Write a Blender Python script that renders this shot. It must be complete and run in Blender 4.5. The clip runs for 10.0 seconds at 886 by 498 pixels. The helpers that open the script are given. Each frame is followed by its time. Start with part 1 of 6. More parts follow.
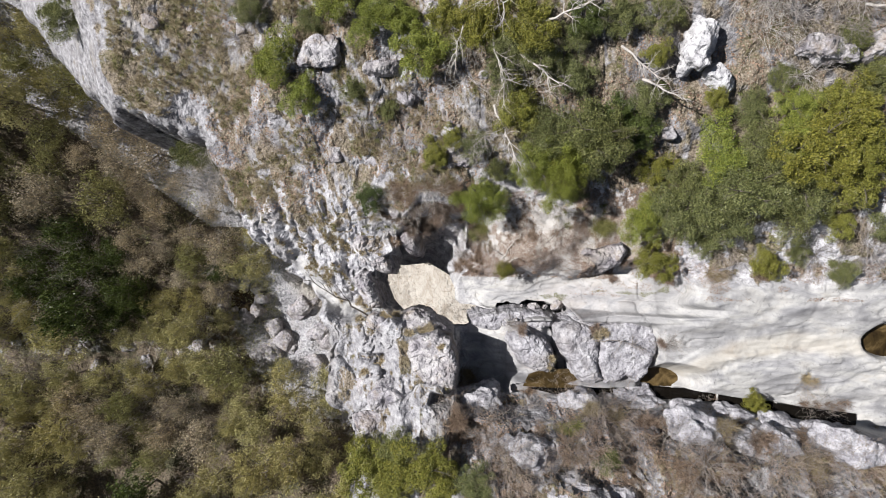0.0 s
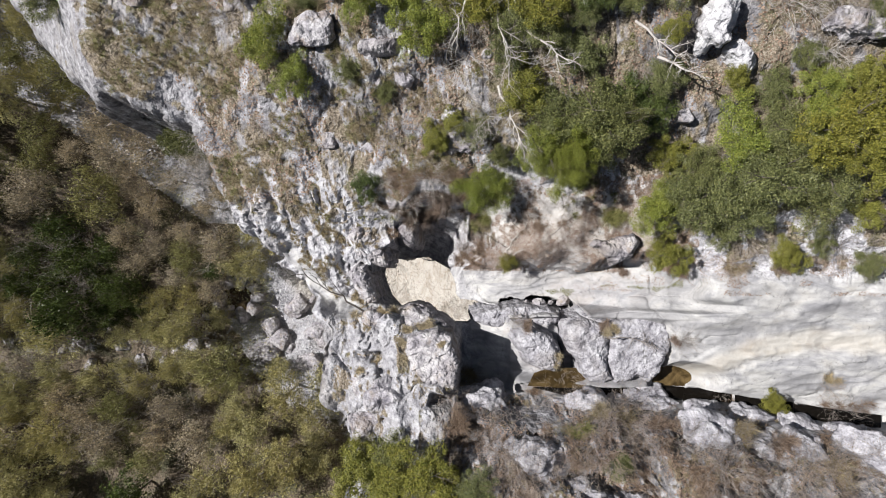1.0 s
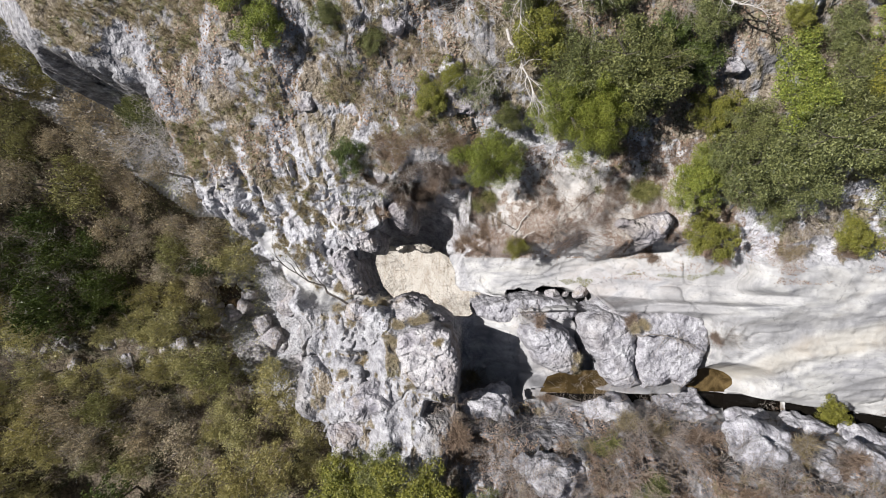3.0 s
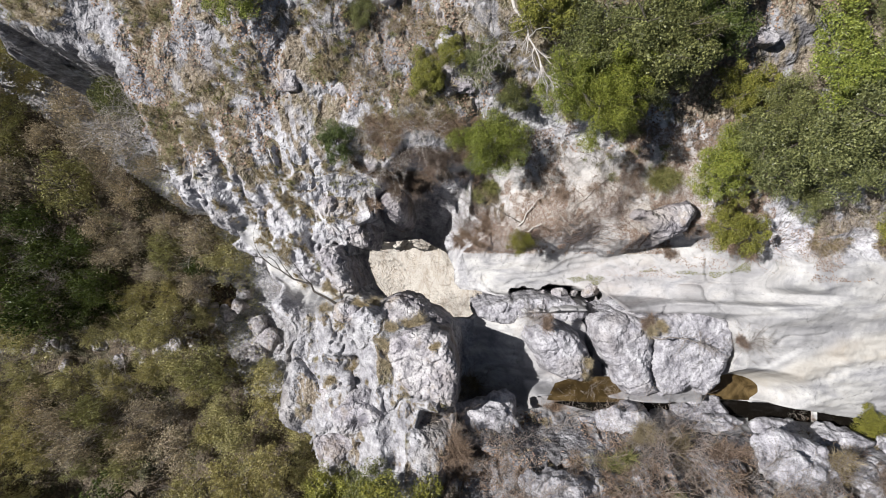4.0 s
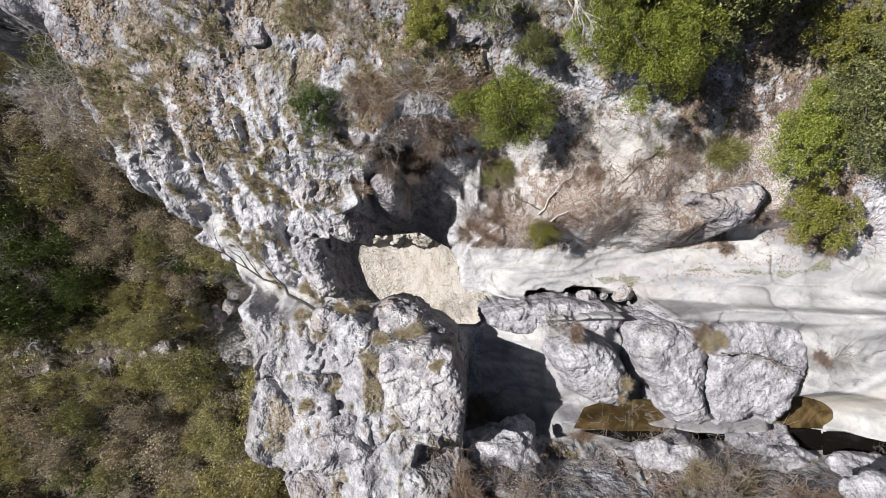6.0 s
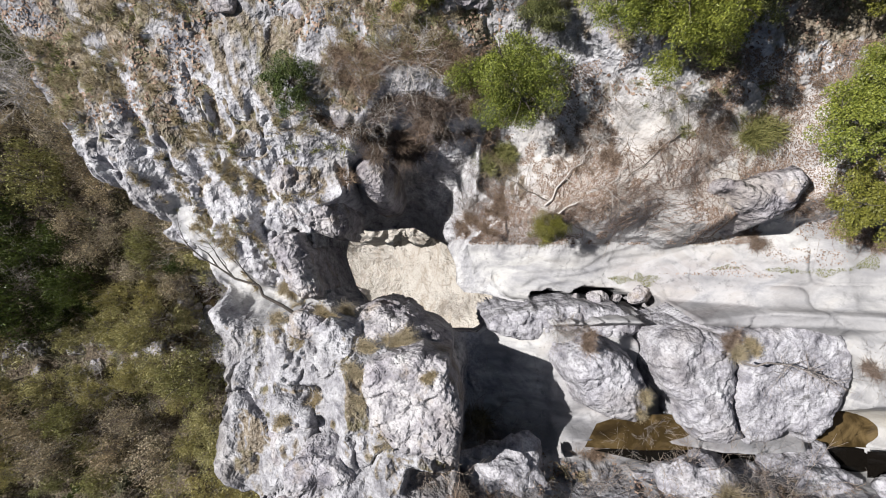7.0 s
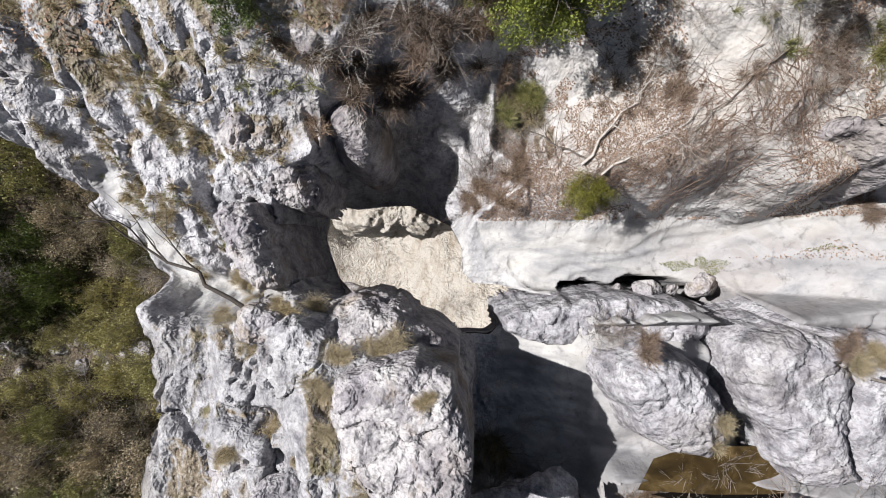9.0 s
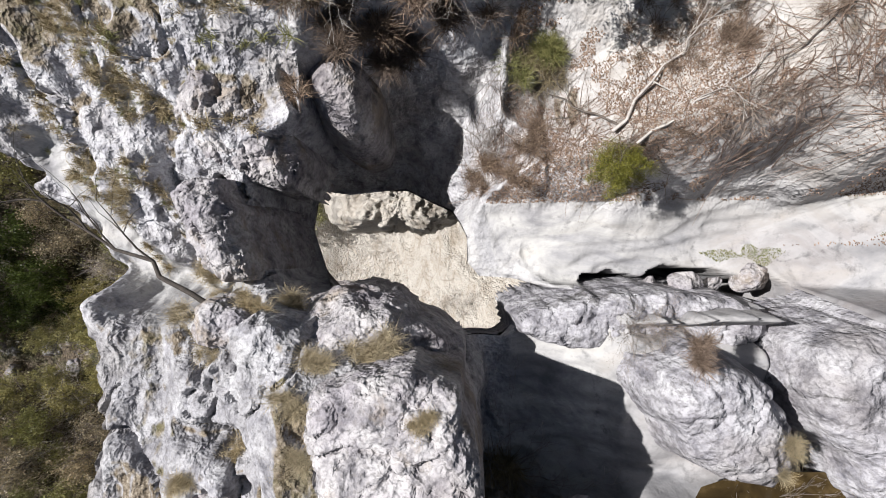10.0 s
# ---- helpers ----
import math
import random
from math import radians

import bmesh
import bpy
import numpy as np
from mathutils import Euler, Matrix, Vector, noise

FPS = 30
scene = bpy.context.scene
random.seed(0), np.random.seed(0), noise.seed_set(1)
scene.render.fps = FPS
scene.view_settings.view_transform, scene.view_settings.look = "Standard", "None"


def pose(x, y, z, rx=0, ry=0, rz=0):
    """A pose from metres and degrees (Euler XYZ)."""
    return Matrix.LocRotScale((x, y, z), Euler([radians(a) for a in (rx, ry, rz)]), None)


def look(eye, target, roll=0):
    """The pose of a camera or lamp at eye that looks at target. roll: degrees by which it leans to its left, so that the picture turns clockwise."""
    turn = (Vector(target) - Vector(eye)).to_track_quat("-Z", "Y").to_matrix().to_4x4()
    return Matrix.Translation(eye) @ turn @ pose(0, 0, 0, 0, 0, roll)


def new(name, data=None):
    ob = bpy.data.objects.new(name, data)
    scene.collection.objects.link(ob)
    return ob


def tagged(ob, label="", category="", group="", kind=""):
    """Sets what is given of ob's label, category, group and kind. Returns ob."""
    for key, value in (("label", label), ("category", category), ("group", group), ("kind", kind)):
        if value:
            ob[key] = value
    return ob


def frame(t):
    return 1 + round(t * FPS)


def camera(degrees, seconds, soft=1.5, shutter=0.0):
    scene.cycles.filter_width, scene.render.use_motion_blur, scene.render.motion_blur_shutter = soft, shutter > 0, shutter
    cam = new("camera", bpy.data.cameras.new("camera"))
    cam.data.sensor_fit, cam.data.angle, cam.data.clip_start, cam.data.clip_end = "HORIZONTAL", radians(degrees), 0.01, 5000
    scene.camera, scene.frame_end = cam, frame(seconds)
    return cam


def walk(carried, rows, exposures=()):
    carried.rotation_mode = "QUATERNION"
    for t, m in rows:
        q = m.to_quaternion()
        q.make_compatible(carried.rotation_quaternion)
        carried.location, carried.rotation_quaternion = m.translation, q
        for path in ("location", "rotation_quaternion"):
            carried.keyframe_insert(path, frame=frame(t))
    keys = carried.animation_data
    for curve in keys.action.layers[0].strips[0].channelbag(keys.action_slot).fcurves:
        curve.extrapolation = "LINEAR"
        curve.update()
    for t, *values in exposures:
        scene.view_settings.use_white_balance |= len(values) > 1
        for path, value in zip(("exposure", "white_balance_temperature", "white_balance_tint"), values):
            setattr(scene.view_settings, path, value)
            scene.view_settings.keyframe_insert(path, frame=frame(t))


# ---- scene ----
cam = camera(72.0, 10.0, soft=1.0)
# seconds, place in metres, and the small turns of a camera that looks straight down
PATH = [
    (0.0, 0.018, 0.012, 24.657, 0.0, -0.0, 0.0),
    (0.5, -0.01, -0.075, 24.143, -0.01, -0.01, -0.03),
    (1.0, -0.016, -0.281, 23.301, -0.04, -0.02, -0.05),
    (1.5, -0.016, -0.482, 22.439, -0.06, -0.02, -0.05),
    (2.0, 0.002, -0.642, 21.56, -0.05, -0.03, -0.06),
    (2.5, 0.027, -0.759, 20.702, -0.06, -0.05, -0.07),
    (4.0, 0.137, -1.028, 18.073, -0.09, -0.05, -0.07),
    (4.5, 0.155, -1.06, 17.213, -0.08, -0.05, -0.04),
    (5.0, 0.121, -1.086, 16.394, -0.07, -0.06, -0.04),
    (5.5, 0.051, -1.134, 15.53, -0.1, -0.09, -0.04),
    (7.0, 0.192, -1.281, 12.971, -0.14, -0.1, -0.06),
    (7.5, 0.24, -1.34, 12.107, -0.19, -0.08, 0.02),
    (8.0, 0.187, -1.454, 11.244, -0.24, -0.1, 0.04),
    (8.5, 0.166, -1.568, 10.398, -0.23, -0.14, 0.06),
    (9.0, 0.177, -1.702, 9.547, -0.25, -0.13, 0.07),
    (9.5, 0.172, -1.821, 8.702, -0.27, -0.15, 0.1),
    (10.0, 0.148, -1.921, 7.852, -0.28, -0.16, 0.12),
]
walk(cam, [(t, pose(0, 0, 0, -90, 0, 0) @ pose(x, -z, y, 90 + pitch, roll, yaw)) for t, x, y, z, pitch, roll, yaw in PATH])

# ---- light ----
SUN_AZ = (-1.0, 0.21)          # where the sun stands in the plan
SUN_EL = 47.0
world = bpy.data.worlds.new("world")
scene.world = world
world.use_nodes = True
wn = world.node_tree.nodes
sky = wn.new("ShaderNodeTexSky")
sky.sky_type = "NISHITA"
sky.sun_disc = False
sky.sun_elevation = radians(SUN_EL)
sky.sun_rotation = math.atan2(SUN_AZ[0], SUN_AZ[1])
world.node_tree.links.new(sky.outputs[0], wn["Background"].inputs[0])
wn["Background"].inputs[1].default_value = 0.031
sun = new("sun", bpy.data.lights.new("sun", "SUN"))
sun.data.energy = 5.2
sun.data.angle = radians(0.53)
sun.data.color = (1.0, 0.975, 0.965)
_h = Vector((SUN_AZ[0], SUN_AZ[1], 0)).normalized() * math.cos(radians(SUN_EL))
sun.matrix_world = look((_h.x * 100, _h.y * 100, math.sin(radians(SUN_EL)) * 100), (0, 0, 0))
scene.view_settings.exposure = 0.68


# ---- noise ----
def _hash(ix, iy, iz, seed):
    h = (ix.astype(np.int64) * 374761393 + iy.astype(np.int64) * 668265263 + iz.astype(np.int64) * 2147483647 + seed * 974711) & 0xFFFFFFFF
    h = ((h ^ (h >> 13)) * 1274126177) & 0xFFFFFFFF
    h = ((h ^ (h >> 16)) * 2246822519) & 0xFFFFFFFF
    return ((h ^ (h >> 15)) & 0xFFFF) / 65535.0


def vnoise(x, y, z=None, seed=0):
    """Value noise, -1 to 1."""
    if z is None:
        z = np.zeros_like(x)
    fx, fy, fz = np.floor(x), np.floor(y), np.floor(z)
    u, v, w = x - fx, y - fy, z - fz
    u, v, w = u * u * u * (u * (u * 6 - 15) + 10), v * v * v * (v * (v * 6 - 15) + 10), w * w * w * (w * (w * 6 - 15) + 10)
    c = lambda a, b, d: _hash(fx + a, fy + b, fz + d, seed)
    low = (c(0, 0, 0) * (1 - u) + c(1, 0, 0) * u) * (1 - v) + (c(0, 1, 0) * (1 - u) + c(1, 1, 0) * u) * v
    high = (c(0, 0, 1) * (1 - u) + c(1, 0, 1) * u) * (1 - v) + (c(0, 1, 1) * (1 - u) + c(1, 1, 1) * u) * v
    return (low * (1 - w) + high * w) * 2 - 1


def fbm(x, y, z=None, octaves=4, gain=0.5, seed=0, ridged=False):
    total, amp, f, norm = 0.0, 1.0, 1.0, 0.0
    for o in range(octaves):
        n = vnoise(x * f + o * 17.3, y * f - o * 9.1, None if z is None else z * f, seed + o)
        total = total + amp * ((1 - 2 * np.abs(n)) if ridged else n)
        norm, amp, f = norm + amp, amp * gain, f * 2.03
    return total / norm


def cells(x, y, seed=0):
    """Cellular noise in the plan: distance to the nearest and to the second nearest seed, and a random number for the cell."""
    fx, fy = np.floor(x), np.floor(y)
    f1, f2, rid = np.full_like(x, 9.0), np.full_like(x, 9.0), np.zeros_like(x)
    for a in (-1, 0, 1):
        for b in (-1, 0, 1):
            cx, cy = fx + a, fy + b
            zero = np.zeros_like(cx)
            px, py = cx + _hash(cx, cy, zero, seed), cy + _hash(cx, cy, zero + 1, seed)
            d = np.hypot(px - x, py - y)
            near = d < f1
            f2 = np.where(near, f1, np.minimum(f2, d))
            rid = np.where(near, _hash(cx, cy, zero + 2, seed), rid)
            f1 = np.where(near, d, f1)
    return f1, f2, rid


def step(a, b, v):
    t = np.clip((v - a) / (b - a), 0, 1)
    return t * t * (3 - 2 * t)


def smin(a, b, k):
    h = np.clip(0.5 + 0.5 * (b - a) / k, 0, 1)
    return b * (1 - h) + a * h - k * h * (1 - h)


def line_distance(x, y, pts):
    """Distance to a polyline and how far along it, in points."""
    best, along = np.full_like(x, 1e9), np.zeros_like(x)
    for i in range(len(pts) - 1):
        (ax, ay), (bx, by) = pts[i][:2], pts[i + 1][:2]
        dx, dy = bx - ax, by - ay
        t = np.clip(((x - ax) * dx + (y - ay) * dy) / (dx * dx + dy * dy), 0, 1)
        d = np.hypot(x - ax - t * dx, y - ay - t * dy)
        near = d < best
        along = np.where(near, i + t, along)
        best = np.where(near, d, best)
    return best, along


def inside(x, y, pts):
    c = np.zeros(x.shape, bool)
    n = len(pts)
    for i in range(n):
        (ax, ay), (bx, by) = pts[i], pts[(i + 1) % n]
        cross = (ay > y) != (by > y)
        with np.errstate(divide="ignore", invalid="ignore"):
            c ^= cross & (x < (bx - ax) * (y - ay) / (by - ay + 1e-12) + ax)
    return c


def signed(x, y, pts):
    """Signed distance to a closed outline, negative inside."""
    pts = [p[:2] for p in pts]
    d, _ = line_distance(x, y, pts + [pts[0]])
    return np.where(inside(x, y, pts), -d, d)


# ---- the lie of the land ----
RIM = [(-60, 38), (-40, 24), (-25, 13.0), (-15.1, 6.0), (-12.5, 5.4), (-10.0, 4.7), (-9.3, 2.7), (-8.8, 1.2), (-7.6, 0.1), (-6.4, -1.25),
       (-5.3, -2.4), (-4.45, -3.4), (-4.4, -4.7), (-4.45, -6.1), (-3.4, -7.6), (-3.5, -9.5), (-4.5, -14), (-7, -24), (-10, -40)]
PLATEAU = RIM + [(60, -40), (60, 40), (-60, 40)]
# the rim of the shaft: place, height and how steeply the wall climbs from it
LIP = [(-2.74, -1.55, -5.6, 26), (-2.60, -0.71, -5.6, 12), (-1.93, -0.80, -5.6, 3.4), (-0.68, -0.67, -5.6, 2.4), (-0.14, -0.97, -5.0, 1.7), (0.30, -1.20, -4.4, 2.3),
       (0.44, -1.50, -3.2, 3.6), (0.55, -1.76, -2.8, 1.6), (0.56, -2.21, -2.8, 1.4), (0.76, -2.44, -2.8, 1.4), (1.31, -2.47, -2.7, 1.4), (2.23, -2.69, -2.5, 12),
       (1.79, -2.80, -2.3, 20), (1.35, -2.92, -2.0, 20), (1.21, -3.18, -1.9, 20), (1.03, -3.32, -1.7, 3.0), (0.23, -3.26, -1.4, 2.2), (-0.23, -2.92, -1.0, 2.2),
       (-0.61, -2.70, -0.7, 2.2), (-1.00, -2.65, -0.6, 2.5), (-1.31, -2.64, -0.6, 4.0), (-1.66, -2.70, -2.0, 14), (-2.34, -2.42, -5.0, 36)]
SLIDE = [(8.2, -1.55, 0.9), (6.6, -1.55, -0.15), (5.4, -2.0, -1.5), (4.2, -2.1, -1.9), (2.8, -2.1, -2.1), (1.7, -1.95, -2.35), (0.7, -1.95, -2.7)]
CHUTE = [(-6.4, -0.4, -2.4), (-5.5, -1.6, -1.75), (-4.5, -2.45, -1.0), (-3.7, -2.8, -0.5), (-3.0, -2.6, -0.35)]
CANAL = [(3.0, -5.5), (3.6, -5.5), (5.0, -5.53), (7.0, -5.58), (9.0, -5.62), (10.5, -5.7), (12.5, -6.0), (16.0, -6.45), (24.0, -7.4)]
GULLIES = [([(-4.75, 1.9), (-4.67, 0.8), (-4.05, 0.1), (-4.1, -1.0), (-3.9, -1.6)], 0.24, 0.28), ([(-6.2, 1.5), (-5.5, 0.4), (-5.6, -0.6)], 0.22, 0.25), ([(-7.2, 2.8), (-6.6, 1.6), (-6.5, 0.6)], 0.22, 0.22),
           ([(-2.15, 0.6), (-1.95, 0.0), (-1.8, -0.4)], 0.10, 1.2), ([(-3.25, -0.85), (-2.8, -1.3)], 0.10, 0.8), ([(-1.75, -2.95), (-1.52, -3.5), (-1.55, -4.2), (-1.42, -4.9)], 0.17, 0.3),
           ([(-3.1, -4.3), (-2.7, -4.35), (-2.2, -4.7), (-1.6, -5.3)], 0.30, 0.5), ([(-2.6, -3.35), (-2.3, -3.9), (-2.5, -4.4)], 0.14, 0.45), ([(-2.3, -4.9), (-2.4, -5.6), (-2.2, -6.6)], 0.18, 0.45), ([(-1.3, -5.4), (-0.4, -5.75), (0.4, -5.8)], 0.26, 0.8)]
WATER_Z = -0.08
POOLS = [(4.4, -5.12, 1.25, 0.40), (8.75, -5.2, 0.75, 0.38), (16.9, -3.5, 1.0, 0.62)]


def lip_at(x, y):
    """Height of the shaft's rim nearest to a place, and the steepness of the wall above it."""
    ring = LIP + LIP[:1]
    _, along = line_distance(x, y, ring)
    return np.interp(along, range(len(ring)), [p[2] for p in ring]), np.interp(along, range(len(ring)), [p[3] for p in ring])


def nw_drop(x, y):
    """The plateau's far shoulder sinks towards the valley."""
    return 1.35 * np.clip(-13.5 - x - 0.15 * (y - 7), 0, 45)


def top_land(x, y):
    """Height of the upper rock and hillside, with the share of soil and of water-worn rock."""
    xs, ys = 24 * np.tanh(x / 24), 24 * np.tanh(y / 24)
    wob = 0.25 * fbm(x * 0.9, y * 0.9, seed=3)
    slope = 0.3 + 0.22 * xs + 0.38 * ys - 2.1 * np.exp(-((x - 1.7) / 1.5) ** 2 - ((y - 0.5) / 2.0) ** 2)
    slope = slope + 0.55 * fbm(x * 0.33, y * 0.33, seed=5) + 0.22 * fbm(x * 1.1, y * 1.1, seed=8)
    slope = slope - 0.75 * step(2.0, 0.3, y) * step(-1.0, -2.4, x) * step(-8.0, -6.5, x) + 0.9 * np.exp(-((x + 2.8) / 0.9) ** 2 - ((y + 2.55) / 0.5) ** 2) - 0.7 * np.exp(-((x + 2.4) / 1.2) ** 2 - ((y - 0.4) / 0.9) ** 2)
    bed = 1.7 + np.where(x < 9, 0.12, 0.05) * (x - 9) + 0.35 * (y + 3.3) + 0.18 * fbm(x * 0.45, y * 0.9, seed=11)
    bed = bed - (1.25 - 0.6 * step(5.0, 5.8, x)) * step(2.4, 2.8, x) * step(8.5, 8.1, x) * step(-2.8, -3.1, y) * step(-5.5, -5.1, y)
    bed = bed - 0.95 * step(9.0, 6.5, x) * step(-3.5, -2.7, y)
    canal_y = np.interp(x, [p[0] for p in CANAL], [p[1] for p in CANAL])
    bank = 1.4 + np.where(x < 9, 0.12, 0.05) * (x - 9) + 0.35 * (canal_y + 3.3) + 1.2 * step(-5.9, -7.3, y) + 0.42 * np.clip(-5.5 - y, -1, 14)
    bank = bank + step(-5.7, -6.6, y) * (0.5 * fbm(x * 0.5, y * 0.6, seed=14) + 1.5 * step(-0.1, 0.4, fbm(x * 0.75, y * 1.0, octaves=3, seed=15, ridged=True)) - 0.5)
    mass = 1.3 - 0.35 * step(-1.7, -1.2, x) * step(-3.0, -3.4, y) - 1.2 * np.clip(x - 0.05, 0, 2) ** 2 + 0.3 * fbm(x * 0.8, y * 0.8, seed=16) + np.clip(0.8 * (x + 1.6), -1.7, 0.6) - 0.95 * step(-3.75, -2.95, y) * step(-2.3, -1.2, x) + 0.1 * np.clip(-4.5 - y, -2, 4)
    patch = np.clip(-1.75 + 0.55 * (x - 0.95), -2.0, 0.1) + 0.25 * np.clip(y + 4.0, -0.8, 0.8)
    # south of the slide: the worn bed, the hollow beside the boulder, the mass at the cliff
    south = patch + (bed - patch) * step(2.55, 3.1, x + wob)
    to_bank = step(-0.08, 0.25, canal_y - 0.45 - y + 0.6 * wob)
    south = south + (bank - south) * to_bank
    south = south + (mass - south) * step(0.95, 0.5, x + 1.0 * wob + 0.3 * step(-4.8, -3.2, y) + 0.12 * np.sin(y * 2.3) + 0.25 * np.clip(-5 - y, 0, 3))
    edge = np.where(x < 0, -2.6, -1.25)
    north_share = step(-0.35, 0.35, y - edge + 0.7 * wob)
    z = south + (slope - south) * north_share
    west = step(-0.2, -1.6, x) * step(-3.0, -2.2, y + 1.6 * wob + 0.12 * np.sin(x * 4.0))
    z = z + (slope - z) * west
    # the smooth slide down to the shaft
    d, along = line_distance(x + 0.5 * wob, y + 0.35 * wob, SLIDE)
    zc = np.interp(along, range(len(SLIDE)), [p[2] for p in SLIDE])
    z = smin(z, zc + 0.3 * np.clip(d - 0.3, 0, 9) + (0.4 + (1.7 + 1.8 * step(4.4, 5.4, x)) * step(-2.3, -1.7, y)) * np.clip(d + 0.8 * wob - 0.75 - 0.25 * step(1.0, 2.4, x) * step(4.0, 3.0, x), 0, 9) + 7 * np.clip(-2.5 - y, 0, 9), 0.3)
    # slot between the slide and the blocks
    d, _ = line_distance(x, y, [(4.7, -3.0), (5.15, -2.62), (4.6, -2.52), (3.9, -2.48), (3.0, -2.5), (2.5, -2.54)])
    z = smin(z, -4.2 + 16 * np.clip(d - 0.05 - 0.11 * vnoise(x * 2.1, y * 2.1, seed=24) - 0.06 * vnoise(x * 6, y * 6, seed=25), 0, 9), 0.06)
    # cracks between the blocks
    for crack in ([(4.85, -2.7), (4.52, -3.3), (4.5, -3.8), (4.72, -4.95)], [(6.2, -3.3), (6.3, -4.2), (6.15, -5.0)], [(8.15, -3.5), (8.38, -4.1), (8.25, -4.8)]):
        d, _ = line_distance(x + 0.25 * wob, y, crack)
        z = smin(z, -1.3 + 22 * np.clip(d - 0.035, 0, 9), 0.06)
    # canal and pools
    d, _ = line_distance(x, y + 0.16 * step(1.8, 3.0, x) * step(18, 15, x), CANAL)
    wide = 0.25 * step(18, 14, x) * step(1.8, 3.0, x) + 0.05 * vnoise(x * 1.3, y * 0 + 4.0, seed=2)
    z = smin(z, np.interp(x, [3, 9, 9.3, 10.8, 11.1, 12.8, 13.1, 24], [-0.6, -0.6, -0.05, -0.05, 0.5, 0.5, 0.8, 1.0]) + 24 * np.clip(d - wide, 0, 9), 0.12)
    for px, py, rx, ry in POOLS:
        e = np.hypot((x - px) / rx, (y - py) / ry) - 1
        low = WATER_Z - 0.3 if px < 12 else 1.0
        z = smin(z, low + 1.6 * np.clip(e + 0.2, 0, 9) * min(rx, ry) * 2, 0.15)
    soil = np.clip(north_share + 0.7 * to_bank * step(0.9, 1.4, x), 0, 1) * (1 - west * step(1.2, -0.5, y + 0.35 * (x + 5)))
    worn = (1 - north_share) * (1 - to_bank) * step(0.6, 1.4, x)
    worn = np.maximum(worn, step(1.1, 0.5, line_distance(x, y, SLIDE)[0]))
    # a deep hollow in the bank
    e = np.hypot((x - 3.3) / 0.7, (y + 6.1) / 0.3) - 1
    z = smin(z, -0.5 + 5 * np.clip(e + 0.15 * vnoise(x * 3, y * 3, seed=26), 0, 9), 0.15)
    # grassy gullies and clefts of the bare rock: way, width, depth
    for way, wide_g, deep in GULLIES:
        d, _ = line_distance(x + 0.9 * wob, y + 0.6 * wob, way)
        z = z - deep * step(1.3 * wide_g, 0.1 * wide_g, d + 0.5 * wob) * step(-0.35, 0.25, vnoise(x * 1.3, y * 1.3, seed=27))
        soil = np.maximum(soil, 0.9 * step(wide_g * 1.1, wide_g * 0.4, d) * (wide_g > 0.15))
    # the smooth chute down to the cliff
    d, along = line_distance(x, y, CHUTE)
    z = smin(z, np.interp(along, range(len(CHUTE)), [p[2] for p in CHUTE]) + 2.2 * np.clip(d - 0.16, 0, 9), 0.15)
    worn = np.maximum(worn, 0.85 * step(0.42, 0.2, d + 0.2 * wob))
    # the shaft
    dl = signed(x, y, LIP)
    rim, steep = lip_at(x, y)
    wall = rim + steep * np.clip(dl + 0.10 * fbm(x * 1.3, y * 1.3, seed=31), 0, 50)
    z = smin(z, wall, 0.22)
    shaft = step(-0.9, -0.1, z - wall)
    # the cliff's edge
    dr = signed(x, y, PLATEAU)
    z = z - nw_drop(x, y)
    calm = 1 - 0.7 * step(-6.0, -5.0, x) * step(-1.6, -2.4, y) * step(-7.0, -6.0, y)
    edge_d = np.clip(dr + calm * (0.4 * fbm(x * 0.6, y * 0.6, seed=41) + 0.35 * fbm(x * 2.1, y * 2.1, octaves=3, seed=42)) + 0.35 * calm, 0, 99)
    fall = 1.2 * np.clip(edge_d, 0, 0.5) + 13 * np.clip(edge_d - 0.4, 0, 99)
    z = z - fall
    soil = soil + 0.35 * north_share * step(0.0, 3.0, x) * step(1.5, 3.5, y)
    soil = np.clip(soil + step(-6.6, -7.6, y) * step(-4.0, -2.5, x), 0, 1.2)
    soil = soil * (1 - 0.62 * np.exp(-((x - 4.5) / 3.2) ** 2 - ((y - 0.3) / 1.4) ** 2))
    soil = np.maximum(soil, 0.8 * step(0.9, 0.4, x) * step(-2.7, -3.2, y))
    soil = soil * step(0.3, -0.6, dr) * (1 - shaft)
    # lichen of the blocks, plus shade of bank, cliff face and hillside as darkening
    lichen_and_shade = np.clip(0.5 * step(0.9, 0.4, x) * step(-2.7, -3.2, y) + 1.0 * to_bank * step(0.3, 1.2, x) + 0.8 * step(0.1, 0.7, edge_d) + 0.65 * north_share * step(1.5, 4.0, y) + 0.4 * north_share * step(0.0, 3.0, x) * step(1.5, 3.5, y) + 0.75 * (1 - to_bank) * step(2.2, 2.9, x) * step(9.0, 6.8, x) * step(-2.3, -2.7, y) + 0.9 * np.exp(-((x - 5.8) / 2.2) ** 2 - ((y + 1.9) / 0.7) ** 2), 0, 1)
    return z, soil, worn * (1 - shaft * 0.4), dl, dr, shaft, lichen_and_shade


